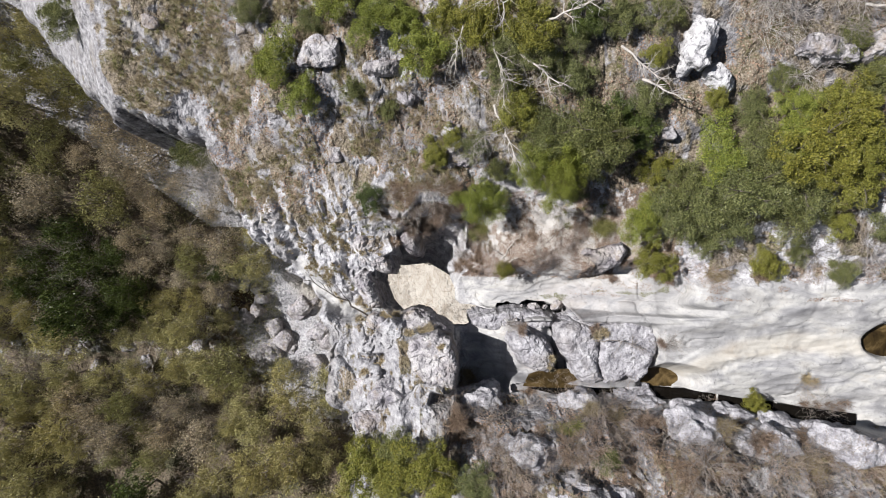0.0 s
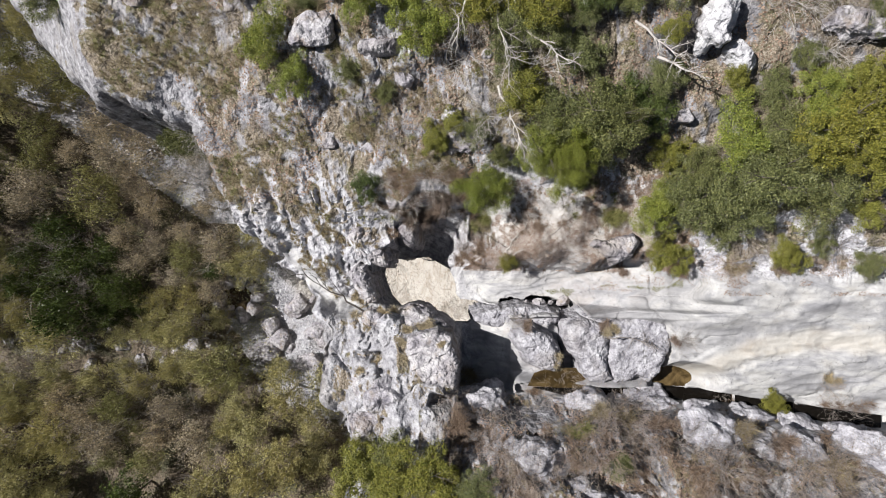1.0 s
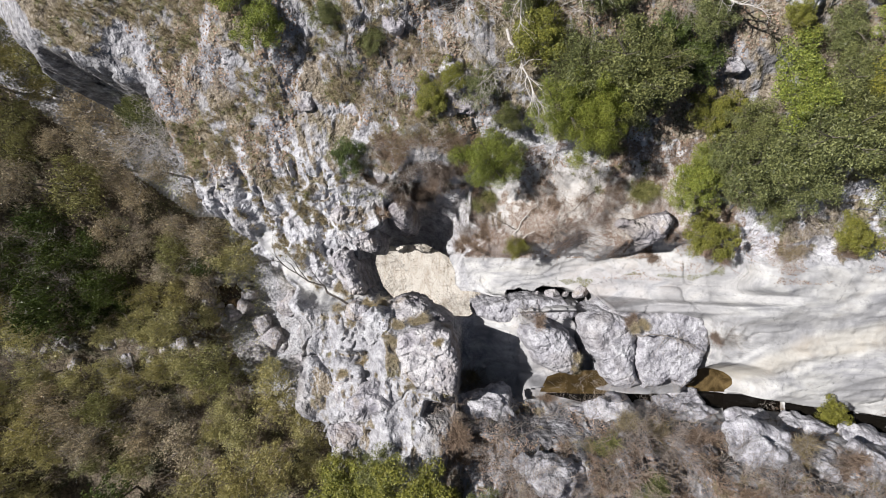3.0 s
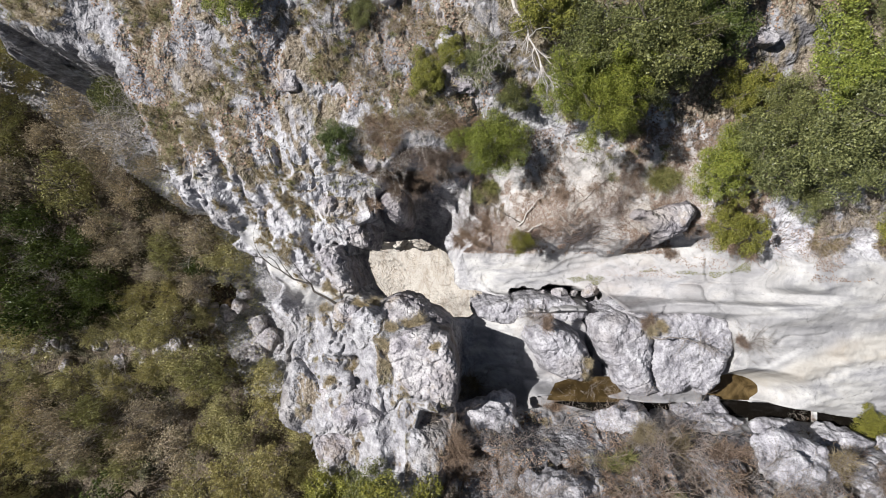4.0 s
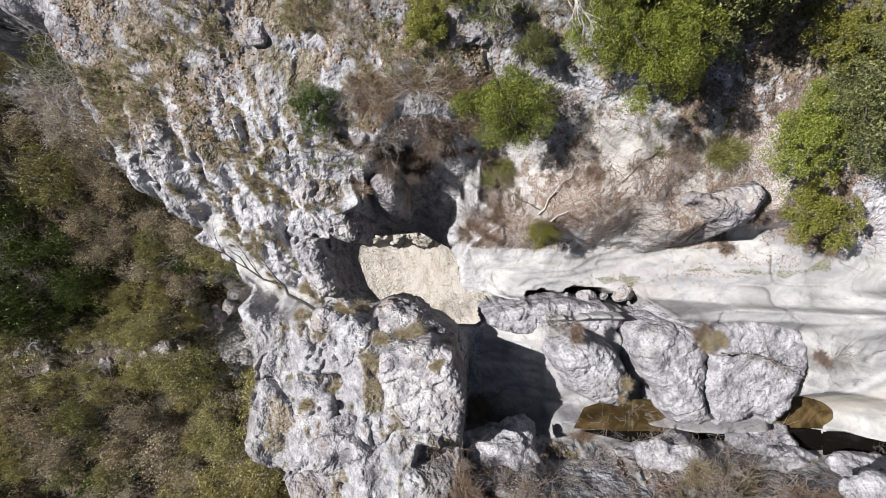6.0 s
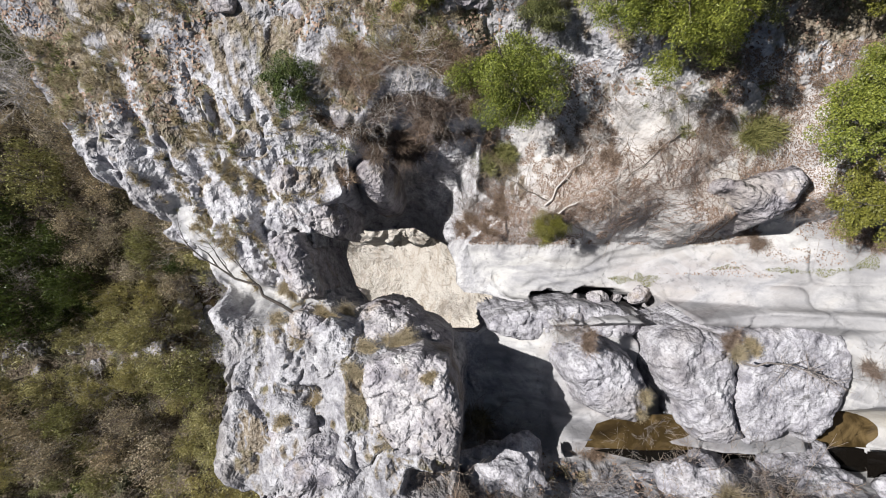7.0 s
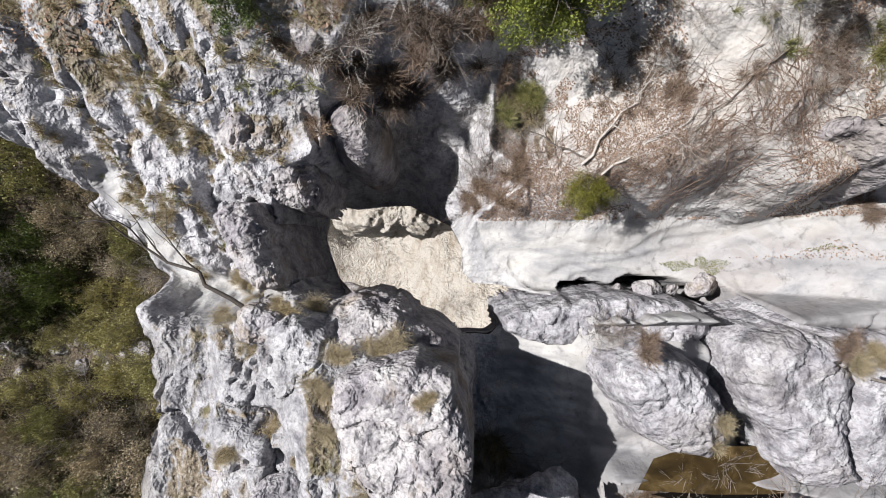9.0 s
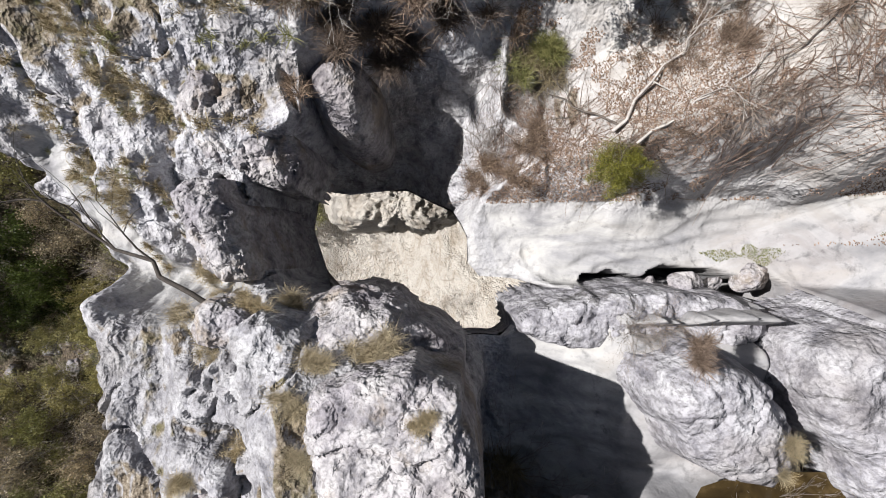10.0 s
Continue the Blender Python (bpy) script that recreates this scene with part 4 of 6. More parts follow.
WORDS = {"near": "bright green evergreen", "near_yellow": "yellow-green feathery evergreen", "bright": "bright green evergreen", "yellow": "yellow-green sunlit evergreen", "olive": "olive-grey evergreen", "deep": "dark green evergreen",
         "spring": "pale spring-green deciduous", "russet": "brown twiggy deciduous", "blossom": "white-blossoming"}
_trees = {}


def tree_model(kind, variant, name, label, leaf_size, clumps, per, mat, bark=BARK, spread=0.75, gap=0.0, limbs=5):
    """A tree of height 1 and crown radius 1 at the origin, kept out of the way as the first of its kind: its trunk and its crown."""
    rng = np.random.default_rng(variant * 31 + 7)
    segs = []
    top = np.array((rng.normal() * 0.05, rng.normal() * 0.05, 0.55))
    segs.append((np.array((0, 0, -0.15)), np.array((0, 0, 0.2)), 0.055, 0.045))
    segs.append((np.array((0, 0, 0.2)), top, 0.045, 0.032))
    for i in range(limbs):
        a = i * 6.28 / limbs + rng.uniform(-0.4, 0.4)
        base = np.array((0, 0, 0.2)) + (top - np.array((0, 0, 0.2))) * rng.uniform(0.1, 1)
        grow(rng, base, (math.cos(a), math.sin(a), 0.5), rng.uniform(0.42, 0.72), 0.024, 1, 0.6, 0.06, segs, 0.2)
    pts = crown_points(rng, clumps, per, gap) * np.array((1, 1, 0.52)) + np.array((0, 0, 0.52))
    size = leaf_size * rng.uniform(0.7, 1.3, len(pts))
    return tubes(name + "_trunk", segs, bark, 3), foliage(name + "_crown", pts, size, rng, mat)


def tree(kind, variant, name, label, category, x, y, z, radius, height, model_args, group):
    key = (kind, variant)
    if key not in _trees:
        _trees[key] = tree_model(kind, variant, name, label, **model_args)
    trunk_me, crown_me = _trees[key]
    ob = new(name)
    ob.empty_display_size = 0.2
    ob.matrix_world = Matrix.LocRotScale((x, y, z), Euler((0, 0, (x * 7.3 + y * 3.1) % 6.28)), (radius, radius, height))
    part("trunk", trunk_me, None, ob)
    part("crown", crown_me, None, ob)
    return tagged(ob, label, category, group)


# ---- rocks of the gorge ----
def seat(x, y, up=0.0):
    return (x, y, float(height_at(x, y)) + up)


slab_rock("boulder", "big rough pale limestone boulder at the edge of the shaft", [(-1.43, -4.02), (-1.35, -3.49), (-0.77, -3.26), (-0.20, -3.18), (0.34, -3.36), (0.52, -4.01), (0.61, -4.64), (0.50, -5.22), (0.27, -5.33),
              (-0.25, -5.15), (-0.77, -5.01), (-1.24, -4.75)], 1.92, 21, (0.30, -0.08), 16.0, 3.6, (0.30, 0.22), 0.10, 0.07, 0.10)
outlined_rock("limestone_hump", "rounded limestone rim over the shaft, with grass in its clefts", [(-1.98, -2.89), (-1.81, -2.68), (-1.37, -2.56), (-0.78, -2.57), (-0.19, -2.83), (0.30, -3.16), (0.40, -3.77), (-0.19, -3.65), (-0.90, -3.39), (-1.48, -3.30)],
              0.5, -2.4, 25, (-0.02, 0.1), 4.2, 0.15, 0.0, 9)
outlined_rock("small_boulder", "small pale limestone knob above the gully", [(-3.10, -2.88), (-2.98, -2.67), (-2.54, -2.66), (-2.17, -2.84), (-1.94, -3.05), (-2.23, -3.26), (-2.69, -3.23), (-3.07, -3.17)], 0.42, -1.4, 26, (0.12, 0.0), 4.0, 0.12, 0.03, 6)
rock("boulder", "rugged limestone lump with hollows above the cliff", (-1.95, -5.85, 0.55), (0.85, 0.8, 0.9), 30, 22, 5, 6, 0.3)
rock("boulder", "pitted limestone lump on the cliff edge", (-3.1, -5.55, -0.65), (0.75, 0.7, 0.9), 70, 23, 5, 6, 0.28)
rock("boulder", "low limestone lump on the cliff edge", (-2.9, -7.0, 0.3), (0.7, 0.6, 0.7), 10, 24, 5, 6, 0.25)
slab_rock("rock_block", "grey lichened limestone block between worn channels", [(2.80, -3.46), (3.35, -3.18), (3.86, -3.43), (4.20, -3.63), (4.40, -4.14), (4.49, -4.71), (4.26, -4.96), (3.75, -4.88), (3.30, -4.65), (2.92, -4.20), (2.72, -3.80)], 0.66, 27, (0.05, 0.12), 6.0, 1.8, (0.35, 0.25), 0.08, 0.05, 0.05, GREY_ROCK)
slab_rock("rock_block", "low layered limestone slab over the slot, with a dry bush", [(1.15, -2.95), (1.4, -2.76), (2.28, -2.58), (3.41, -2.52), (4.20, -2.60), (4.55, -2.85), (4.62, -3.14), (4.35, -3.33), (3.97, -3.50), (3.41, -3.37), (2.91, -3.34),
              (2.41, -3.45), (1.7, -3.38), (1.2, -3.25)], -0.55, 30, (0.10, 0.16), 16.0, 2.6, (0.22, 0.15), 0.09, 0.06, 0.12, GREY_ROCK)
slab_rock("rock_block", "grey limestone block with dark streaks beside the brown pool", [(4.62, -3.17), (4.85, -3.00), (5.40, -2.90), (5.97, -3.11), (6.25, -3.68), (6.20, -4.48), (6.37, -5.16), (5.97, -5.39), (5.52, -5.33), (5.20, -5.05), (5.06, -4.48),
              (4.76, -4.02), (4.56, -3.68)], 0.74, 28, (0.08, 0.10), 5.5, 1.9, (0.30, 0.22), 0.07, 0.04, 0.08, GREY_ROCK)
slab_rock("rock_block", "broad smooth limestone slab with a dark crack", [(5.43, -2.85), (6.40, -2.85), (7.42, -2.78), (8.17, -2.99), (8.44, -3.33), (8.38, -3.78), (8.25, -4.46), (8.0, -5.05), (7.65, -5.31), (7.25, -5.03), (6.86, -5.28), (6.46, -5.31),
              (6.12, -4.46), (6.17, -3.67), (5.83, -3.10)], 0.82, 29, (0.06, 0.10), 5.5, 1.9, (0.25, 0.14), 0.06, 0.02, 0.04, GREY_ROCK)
rock("stone", "rounded pale stone wedged in the slot", (3.93, -2.50, -1.75), (0.30, 0.19, 0.22), 10, 31, 4, 9, 0.2, True, category="stone", group="stones in the slot")
rock("stone", "dark stone wedged in the slot", (4.43, -2.54, -1.95), (0.2, 0.13, 0.2), 50, 32, 4, 9, 0.3, category="stone", group="stones in the slot")
rock("stone", "large rounded pale stone at the mouth of the slot", (4.95, -2.40, -1.75), (0.33, 0.24, 0.28), 30, 35, 4, 9, 0.18, True, category="stone", group="stones in the slot")
rock("stone", "small pale stone wedged in the slot", (3.47, -2.53, -2.0), (0.15, 0.1, 0.14), 80, 33, 4, 9, 0.3, category="stone", group="stones in the slot")
outlined_rock("rock_spur", "rounded limestone buttress in the shaft wall", [(-2.15, 0.75), (-1.84, 1.1), (-1.24, 1.1), (-0.9, 0.8), (-0.8, 0.2), (-0.95, -0.35), (-1.35, -0.42), (-1.7, -0.2), (-1.98, 0.25)], -0.95, -5.8, 36, (-0.15, 0.3), 3.4, 0.12, 0.0, 4, True)
slab_rock("rock_dome", "bulging limestone dome with a shaded hollow over the shaft", [(-4.07, 0.28), (-3.55, 0.80), (-2.77, 0.72), (-2.29, 0.29), (-2.05, -0.40), (-2.0, -0.84), (-2.1, -1.14), (-2.51, -1.10), (-3.20, -0.90), (-3.68, -0.76), (-3.94, -0.24)], -1.05, 39, (-0.10, 0.20), 18.0, 2.0, (0.5, 0.35), 0.15, 0.10, 0.0)
slab_rock("rock_column", "bulging limestone column beside the shaft", [(-3.78, -1.14), (-3.51, -0.91), (-3.10, -0.95), (-2.72, -1.50), (-2.53, -2.15), (-2.57, -2.42), (-2.88, -2.45), (-3.27, -2.29), (-3.60, -1.89), (-3.74, -1.57)], -0.5, 37, (0.10, 0.05), 20.0, 3.2, (0.45, 0.3), 0.14, 0.09, 0.0)
outlined_rock("rock_ledge", "sunlit cream limestone ledge low in the shaft, under the wall", [(-6.2, 0.6), (-4.0, 2.2), (0.0, 2.4), (1.5, 1.0), (1.0, -0.4), (0.0, -0.75), (-2.0, -0.8), (-3.5, -0.9), (-5.5, -1.0)], -21.0, -30.0, 34, (0.0, 0.1), 6.0, 0.4, 0.0, 6, mat=CREAM)
# undercut ledges along the far side of the canal
for i, (x, y, z, a, b, c, r) in enumerate([(5.0, -6.12, 0.0, 0.9, 0.36, 0.45, -3), (6.5, -6.15, 0.1, 0.95, 0.34, 0.5, 2),
                                           (8.1, -6.2, 0.4, 0.95, 0.36, 0.45, -4), (9.7, -6.22, 0.8, 0.95, 0.36, 0.5, -3), (11.2, -6.32, 1.3, 0.95, 0.36, 0.5, -8), (12.7, -6.55, 1.6, 0.95, 0.36, 0.5, -8), (14.2, -6.75, 1.8, 0.95, 0.36, 0.5, -8)]):
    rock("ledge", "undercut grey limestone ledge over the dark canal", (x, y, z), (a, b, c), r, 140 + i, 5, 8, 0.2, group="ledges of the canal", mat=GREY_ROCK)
# hillside
rock("boulder", "tall white limestone boulder among dead branches", seat(8.3, 6.6, 0.36), (0.6, 1.05, 1.0), -20, 43, 5, 12, 0.32, mat=WHITE)
rock("boulder", "white limestone boulder leaning downhill", seat(9.1, 5.65, 0.18), (0.4, 0.58, 0.5), 35, 42, 5, 8, 0.14, mat=WHITE)
rock("outcrop", "grey limestone outcrop under bare branches", seat(12.0, 6.3, 0.24), (1.1, 0.5, 0.5), -10, 43, 5, 7, 0.25)
rock("outcrop", "small limestone outcrop beside bare branches", seat(13.8, 6.4, 0.15), (0.8, 0.5, 0.5), 10, 44, 4, 7, 0.2)
rock("boulder", "grey limestone boulder beside an evergreen shrub", seat(-4.55, 7.15, 0.21), (0.85, 0.6, 0.5), 15, 45, 5, 8, 0.2)
rock("outcrop", "limestone ledge on the grassy slope", seat(-2.1, 6.5, 0.12), (0.75, 0.35, 0.4), 5, 46, 4, 6, 0.2)
rock("outcrop", "mossy limestone outcrop in tree shade", seat(7.8, 4.0, 0.1), (0.35, 0.3, 0.3), 0, 47, 4, 6, 0.25)
outlined_rock("outcrop", "white limestone face between green shrubs", [(5.95, 2.04), (6.40, 2.35), (6.81, 2.14), (7.0, 1.64), (6.71, 1.38), (6.30, 1.6)], 2.1, 0.2, 48, (-0.1, 0.2), 3.0, 0.12, 0.0, 6, mat=WHITE)
slab_rock("outcrop", "rough grey limestone knob above the worn bed", [(5.38, -0.17), (5.55, 0.08), (6.16, 0.12), (6.77, 0.24), (7.03, -0.17), (6.79, -0.59), (6.27, -0.84), (5.81, -0.63)], 1.95, 51, (0.05, 0.2), 7.0, 1.9, (0.35, 0.3), 0.14, 0.04, 0.0)
# far bank
for i, (x, y, z, a, b, c, r) in enumerate([(1.4, -6.1, 1.2, 1.2, 0.75, 0.8, 10), (3.1, -7.35, 1.7, 1.1, 0.7, 0.8, -20), (4.7, -8.7, 2.5, 1.1, 0.6, 0.8, -12), (9.1, -6.5, 2.2, 1.2, 0.6, 0.7, -10),
                                           (10.9, -7.2, 2.6, 1.0, 0.6, 0.9, -35), (14.3, -6.9, 2.7, 1.6, 0.7, 0.8, -15), (7.8, -5.95, 1.7, 1.0, 0.45, 0.7, -5), (5.4, -5.95, 1.5, 0.9, 0.45, 0.6, 0), (12.2, -6.9, 2.6, 0.9, 0.5, 0.7, -20), (6.3, -8.9, 3.0, 0.8, 0.5, 0.6, 20)]):
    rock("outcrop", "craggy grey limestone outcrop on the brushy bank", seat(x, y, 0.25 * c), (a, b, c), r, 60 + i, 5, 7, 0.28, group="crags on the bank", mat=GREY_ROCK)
# scattered stones of the grassy slope
rng = np.random.default_rng(5)
for i in range(28):
    x, y = rng.uniform(-12.5, 2.5), rng.uniform(1.5, 10)
    if x * -0.6 + 0.2 > y + 6 or field_at(DRIM, x, y) > -0.4:
        continue
    s = rng.uniform(0.12, 0.42)
    rock("stone", "white limestone stone in dry grass", (x, y, float(height_at(x, y)) - s * 0.25), (s * rng.uniform(0.9, 1.6), s, s * 0.7), rng.uniform(-60, 20), 100 + i % 12, 4, 9, 0.42, category="stone", group="stones of the slope")

# ---- evergreen trees and shrubs of the hillside ----
SHRUB = {"bright": dict(leaf_size=0.0175, clumps=62, per=300, mat=LEAF["bright"]), "yellow": dict(leaf_size=0.018, clumps=60, per=290, mat=LEAF["yellow"]),
         "olive": dict(leaf_size=0.0175, clumps=60, per=280, mat=LEAF["olive"], gap=0.15), "deep": dict(leaf_size=0.019, clumps=56, per=270, mat=LEAF["deep"]),
         "near": dict(leaf_size=0.0115, clumps=80, per=480, mat=LEAF["bright"]), "near_yellow": dict(leaf_size=0.014, clumps=110, per=200, mat=LEAF["yellow"], gap=0.25),
         "blossom": dict(leaf_size=0.035, clumps=40, per=50, mat=LEAF["blossom"])}


def shrub(kind, x, y, radius, top, i):
    z = float(height_at(x, y))
    radius *= 0.97
    h = min(max(top - z, radius * 1.35), radius * 2.7)
    name = "evergreen_tree" if h > 2.2 else "shrub"
    tree(kind, i % 3, name, WORDS[kind] + (" tree on the rocky slope" if h > 2.2 else " shrub on the rocky slope"), "tree" if h > 2.2 else "shrub", x, y, z - 0.05, radius, h, SHRUB[kind], "trees of the hillside")


for i, (kind, x, y, radius, top) in enumerate([
    ("bright", -6.1, 6.94, 1.17, 2.6),
    ("bright", -5.19, 5.59, 0.96, 2),
    ("bright", -3.74, 8.72, 1.03, 3),
    ("bright", -2.66, 7.92, 0.9, 3.5),
    ("bright", -0.74, 6.86, 1.31, 4),
    ("bright", -1.24, 7.91, 0.66, 3.8),
    ("yellow", 1.25, 7.65, 1.35, 5),
    ("yellow", 2.85, 7.37, 1.32, 5.5),
    ("olive", 2.22, 6.95, 0.96, 4.6),
    ("yellow", 2.6, 4.77, 1.17, 4.6),
    ("olive", 4.43, 5.88, 0.98, 4),
    ("olive", 5.02, 3.83, 1.52, 5.5),
    ("olive", 5.6, 3.6, 1.0, 5.5),
    ("deep", 6.64, 4.2, 1.0, 4.6),
    ("near", 3.18, 2.89, 1.07, 4.5),
    ("near", 4.04, 2.3, 1.09, 5.2),
    ("olive", 4.9, 2.9, 1.05, 3.8),
    ("yellow", 7.36, 2.76, 0.87, 4),
    ("near", 1.5, 1.82, 1.2, 3.0),
    ("bright", 7.13, 0.93, 1.01, 3.5),
    ("yellow", 7.77, -0.43, 0.95, 2.2),
    ("bright", 7.6, 1.5, 0.67, 3.5),
    ("olive", 8.86, 1.55, 1.49, 4.6),
    ("olive", 10.16, 2.05, 1.55, 5.2),
    ("bright", 9.33, 3.25, 1.24, 5.2),
    ("olive", 8.69, 0.92, 1.0, 3.6),
    ("yellow", 11.92, 3.26, 1.47, 6.2),
    ("yellow", 13.08, 4.29, 1.27, 6.3),
    ("bright", 11.47, 4.58, 0.94, 5),
    ("yellow", 13.7, 2.21, 1.22, 5.4),
    ("olive", 11.06, 2.94, 1.22, 5.4),
    ("olive", 11.7, 1.36, 1.27, 4.6),
    ("yellow", 13.59, 0.9, 0.75, 3.4),
    ("yellow", 11.44, -0.5, 0.8, 2.5),
    ("olive", 12.73, -0.1, 0.6, 2.6),
    ("olive", -12.32, 4.98, 1.33, -0.6),
    ("olive", -10.42, 4.38, 1.18, -0.3),
    ("olive", -16.62, 10.18, 1.35, -1),
    ("deep", -2.86, 2.04, 0.72, 0.5),
    ("yellow", -0.28, 3.51, 0.73, 1.6),
    ("yellow", -2.77, -8.19, 1.52, 2.6),
    ("yellow", -0.66, -7.9, 1.46, 3.4),
    ("olive", -1.71, -7.4, 0.92, 2.8),
    ("blossom", -4.53, -9.22, 1.12, 1),
    ("near_yellow", 2.55, -0.85, 0.5, 0.05),
    ("yellow", 11.98, -5.89, 0.62, 3.4),
    ("olive", 7.2, 7.64, 0.91, 5.5),
    ("olive", 10.17, 4.68, 0.83, 5),
    ("yellow", 6.99, 6.32, 0.64, 4.5),
    ("olive", 12.84, 6.56, 0.79, 6),
    ("deep", 4.73, 7.57, 0.93, 5.2),
    ("olive", -4.85, 8.29, 0.61, 1.6),
    ("olive", 1.16, 3.71, 0.69, 3),
    ("deep", 5.85, 4.6, 0.96, 4.5),
    ("olive", 4.41, 7.09, 0.73, 5),
    ("olive", 9.51, 0.24, 0.7, 2.6),
    ("olive", 5.91, -7.53, 0.67, 3.6),
    ("olive", -1.99, 5.16, 0.48, 2.0),
    ("olive", -3.27, 5.8, 0.6, 2.0),
    ("olive", 14.09, -0.8, 0.7, 2.6),
    ("olive", 3.7, 3.97, 1.16, 4.8),
    ("bright", 4.26, 3.22, 0.95, 4.8),
    ("olive", 7.9, 1.62, 0.89, 3.6),
    ("olive", 8.18, 2.33, 0.97, 4.4),
    ("olive", 10.0, 1.0, 1.19, 4.2),
    ("olive", 10.44, 3.34, 1.13, 5.2),
    ("olive", 12.09, 1.87, 1.24, 5.2),
    ("yellow", 12.8, 2.71, 1.1, 5.8),
    ("bright", 11.49, 3.64, 1.01, 5.6),
    ("yellow", 12.49, 4.62, 0.99, 6),
    ("yellow", 13.55, 3.21, 0.99, 6),
    ("olive", 15.17, 0.81, 0.98, 4),
    ("yellow", 0.13, 7.88, 0.97, 4.4),
    ("bright", -1.83, 8.31, 0.88, 3.8),
    ("olive", 2.03, 5.91, 0.85, 4.6),
    ("olive", 3.29, 6.44, 0.94, 5),
    ("olive", 5.84, 7.57, 0.93, 5.2),
    ("olive", 6.96, 5.05, 0.85, 4.6),
    ("yellow", 9.05, 4.96, 0.64, 4.6),
    ("olive", 10.99, 5.55, 0.62, 5.2),
    ("olive", 1.98, 2.89, 0.57, 3),
    ("yellow", 0.36, 4.02, 0.59, 2.4),
    ("olive", 13.73, 5.5, 0.89, 6),
    ("olive", -7.05, 8.77, 0.86, 1.5),
    ("yellow", -1.92, -8.63, 1.16, 2.8),
    ("yellow", 0.14, -8.4, 1.12, 3.4),
    ("yellow", -3.06, -7.66, 0.84, 2),
    ("olive", 1.13, -8.12, 0.89, 3.6)
]):
    shrub(kind, x, y, radius, top, i)
# ---- bare shrubs ----
_bare = {}


def bare_shrub(x, y, radius, height, mat, i, label, name="bare_shrub", z=None):
    key = (mat.name, i % 4)
    if key not in _bare:
        r = np.random.default_rng(i % 4 + 90)
        segs = []
        for k in range(14):
            a = k * 0.45 + r.uniform(-0.3, 0.3)
            grow(r, (r.normal() * 0.05, r.normal() * 0.05, -0.1), (math.cos(a) * 0.9, math.sin(a) * 0.9, 0.9), r.uniform(0.7, 1.15), 0.010, 2, 0.5, 0.03, segs, 0.14)
        _bare[key] = tubes(name, [(p, q, max(a, 0.0032), max(b, 0.0022)) for p, q, a, b in segs], mat, 3)
    ob = new(name, _bare[key])
    z = float(height_at(x, y)) if z is None else z
    ob.matrix_world = Matrix.LocRotScale((x, y, z), Euler((0, 0, (x * 5.3 + y * 2.1) % 6.28)), (radius, radius, height))
    return tagged(ob, label, "shrub", "bare shrubs")


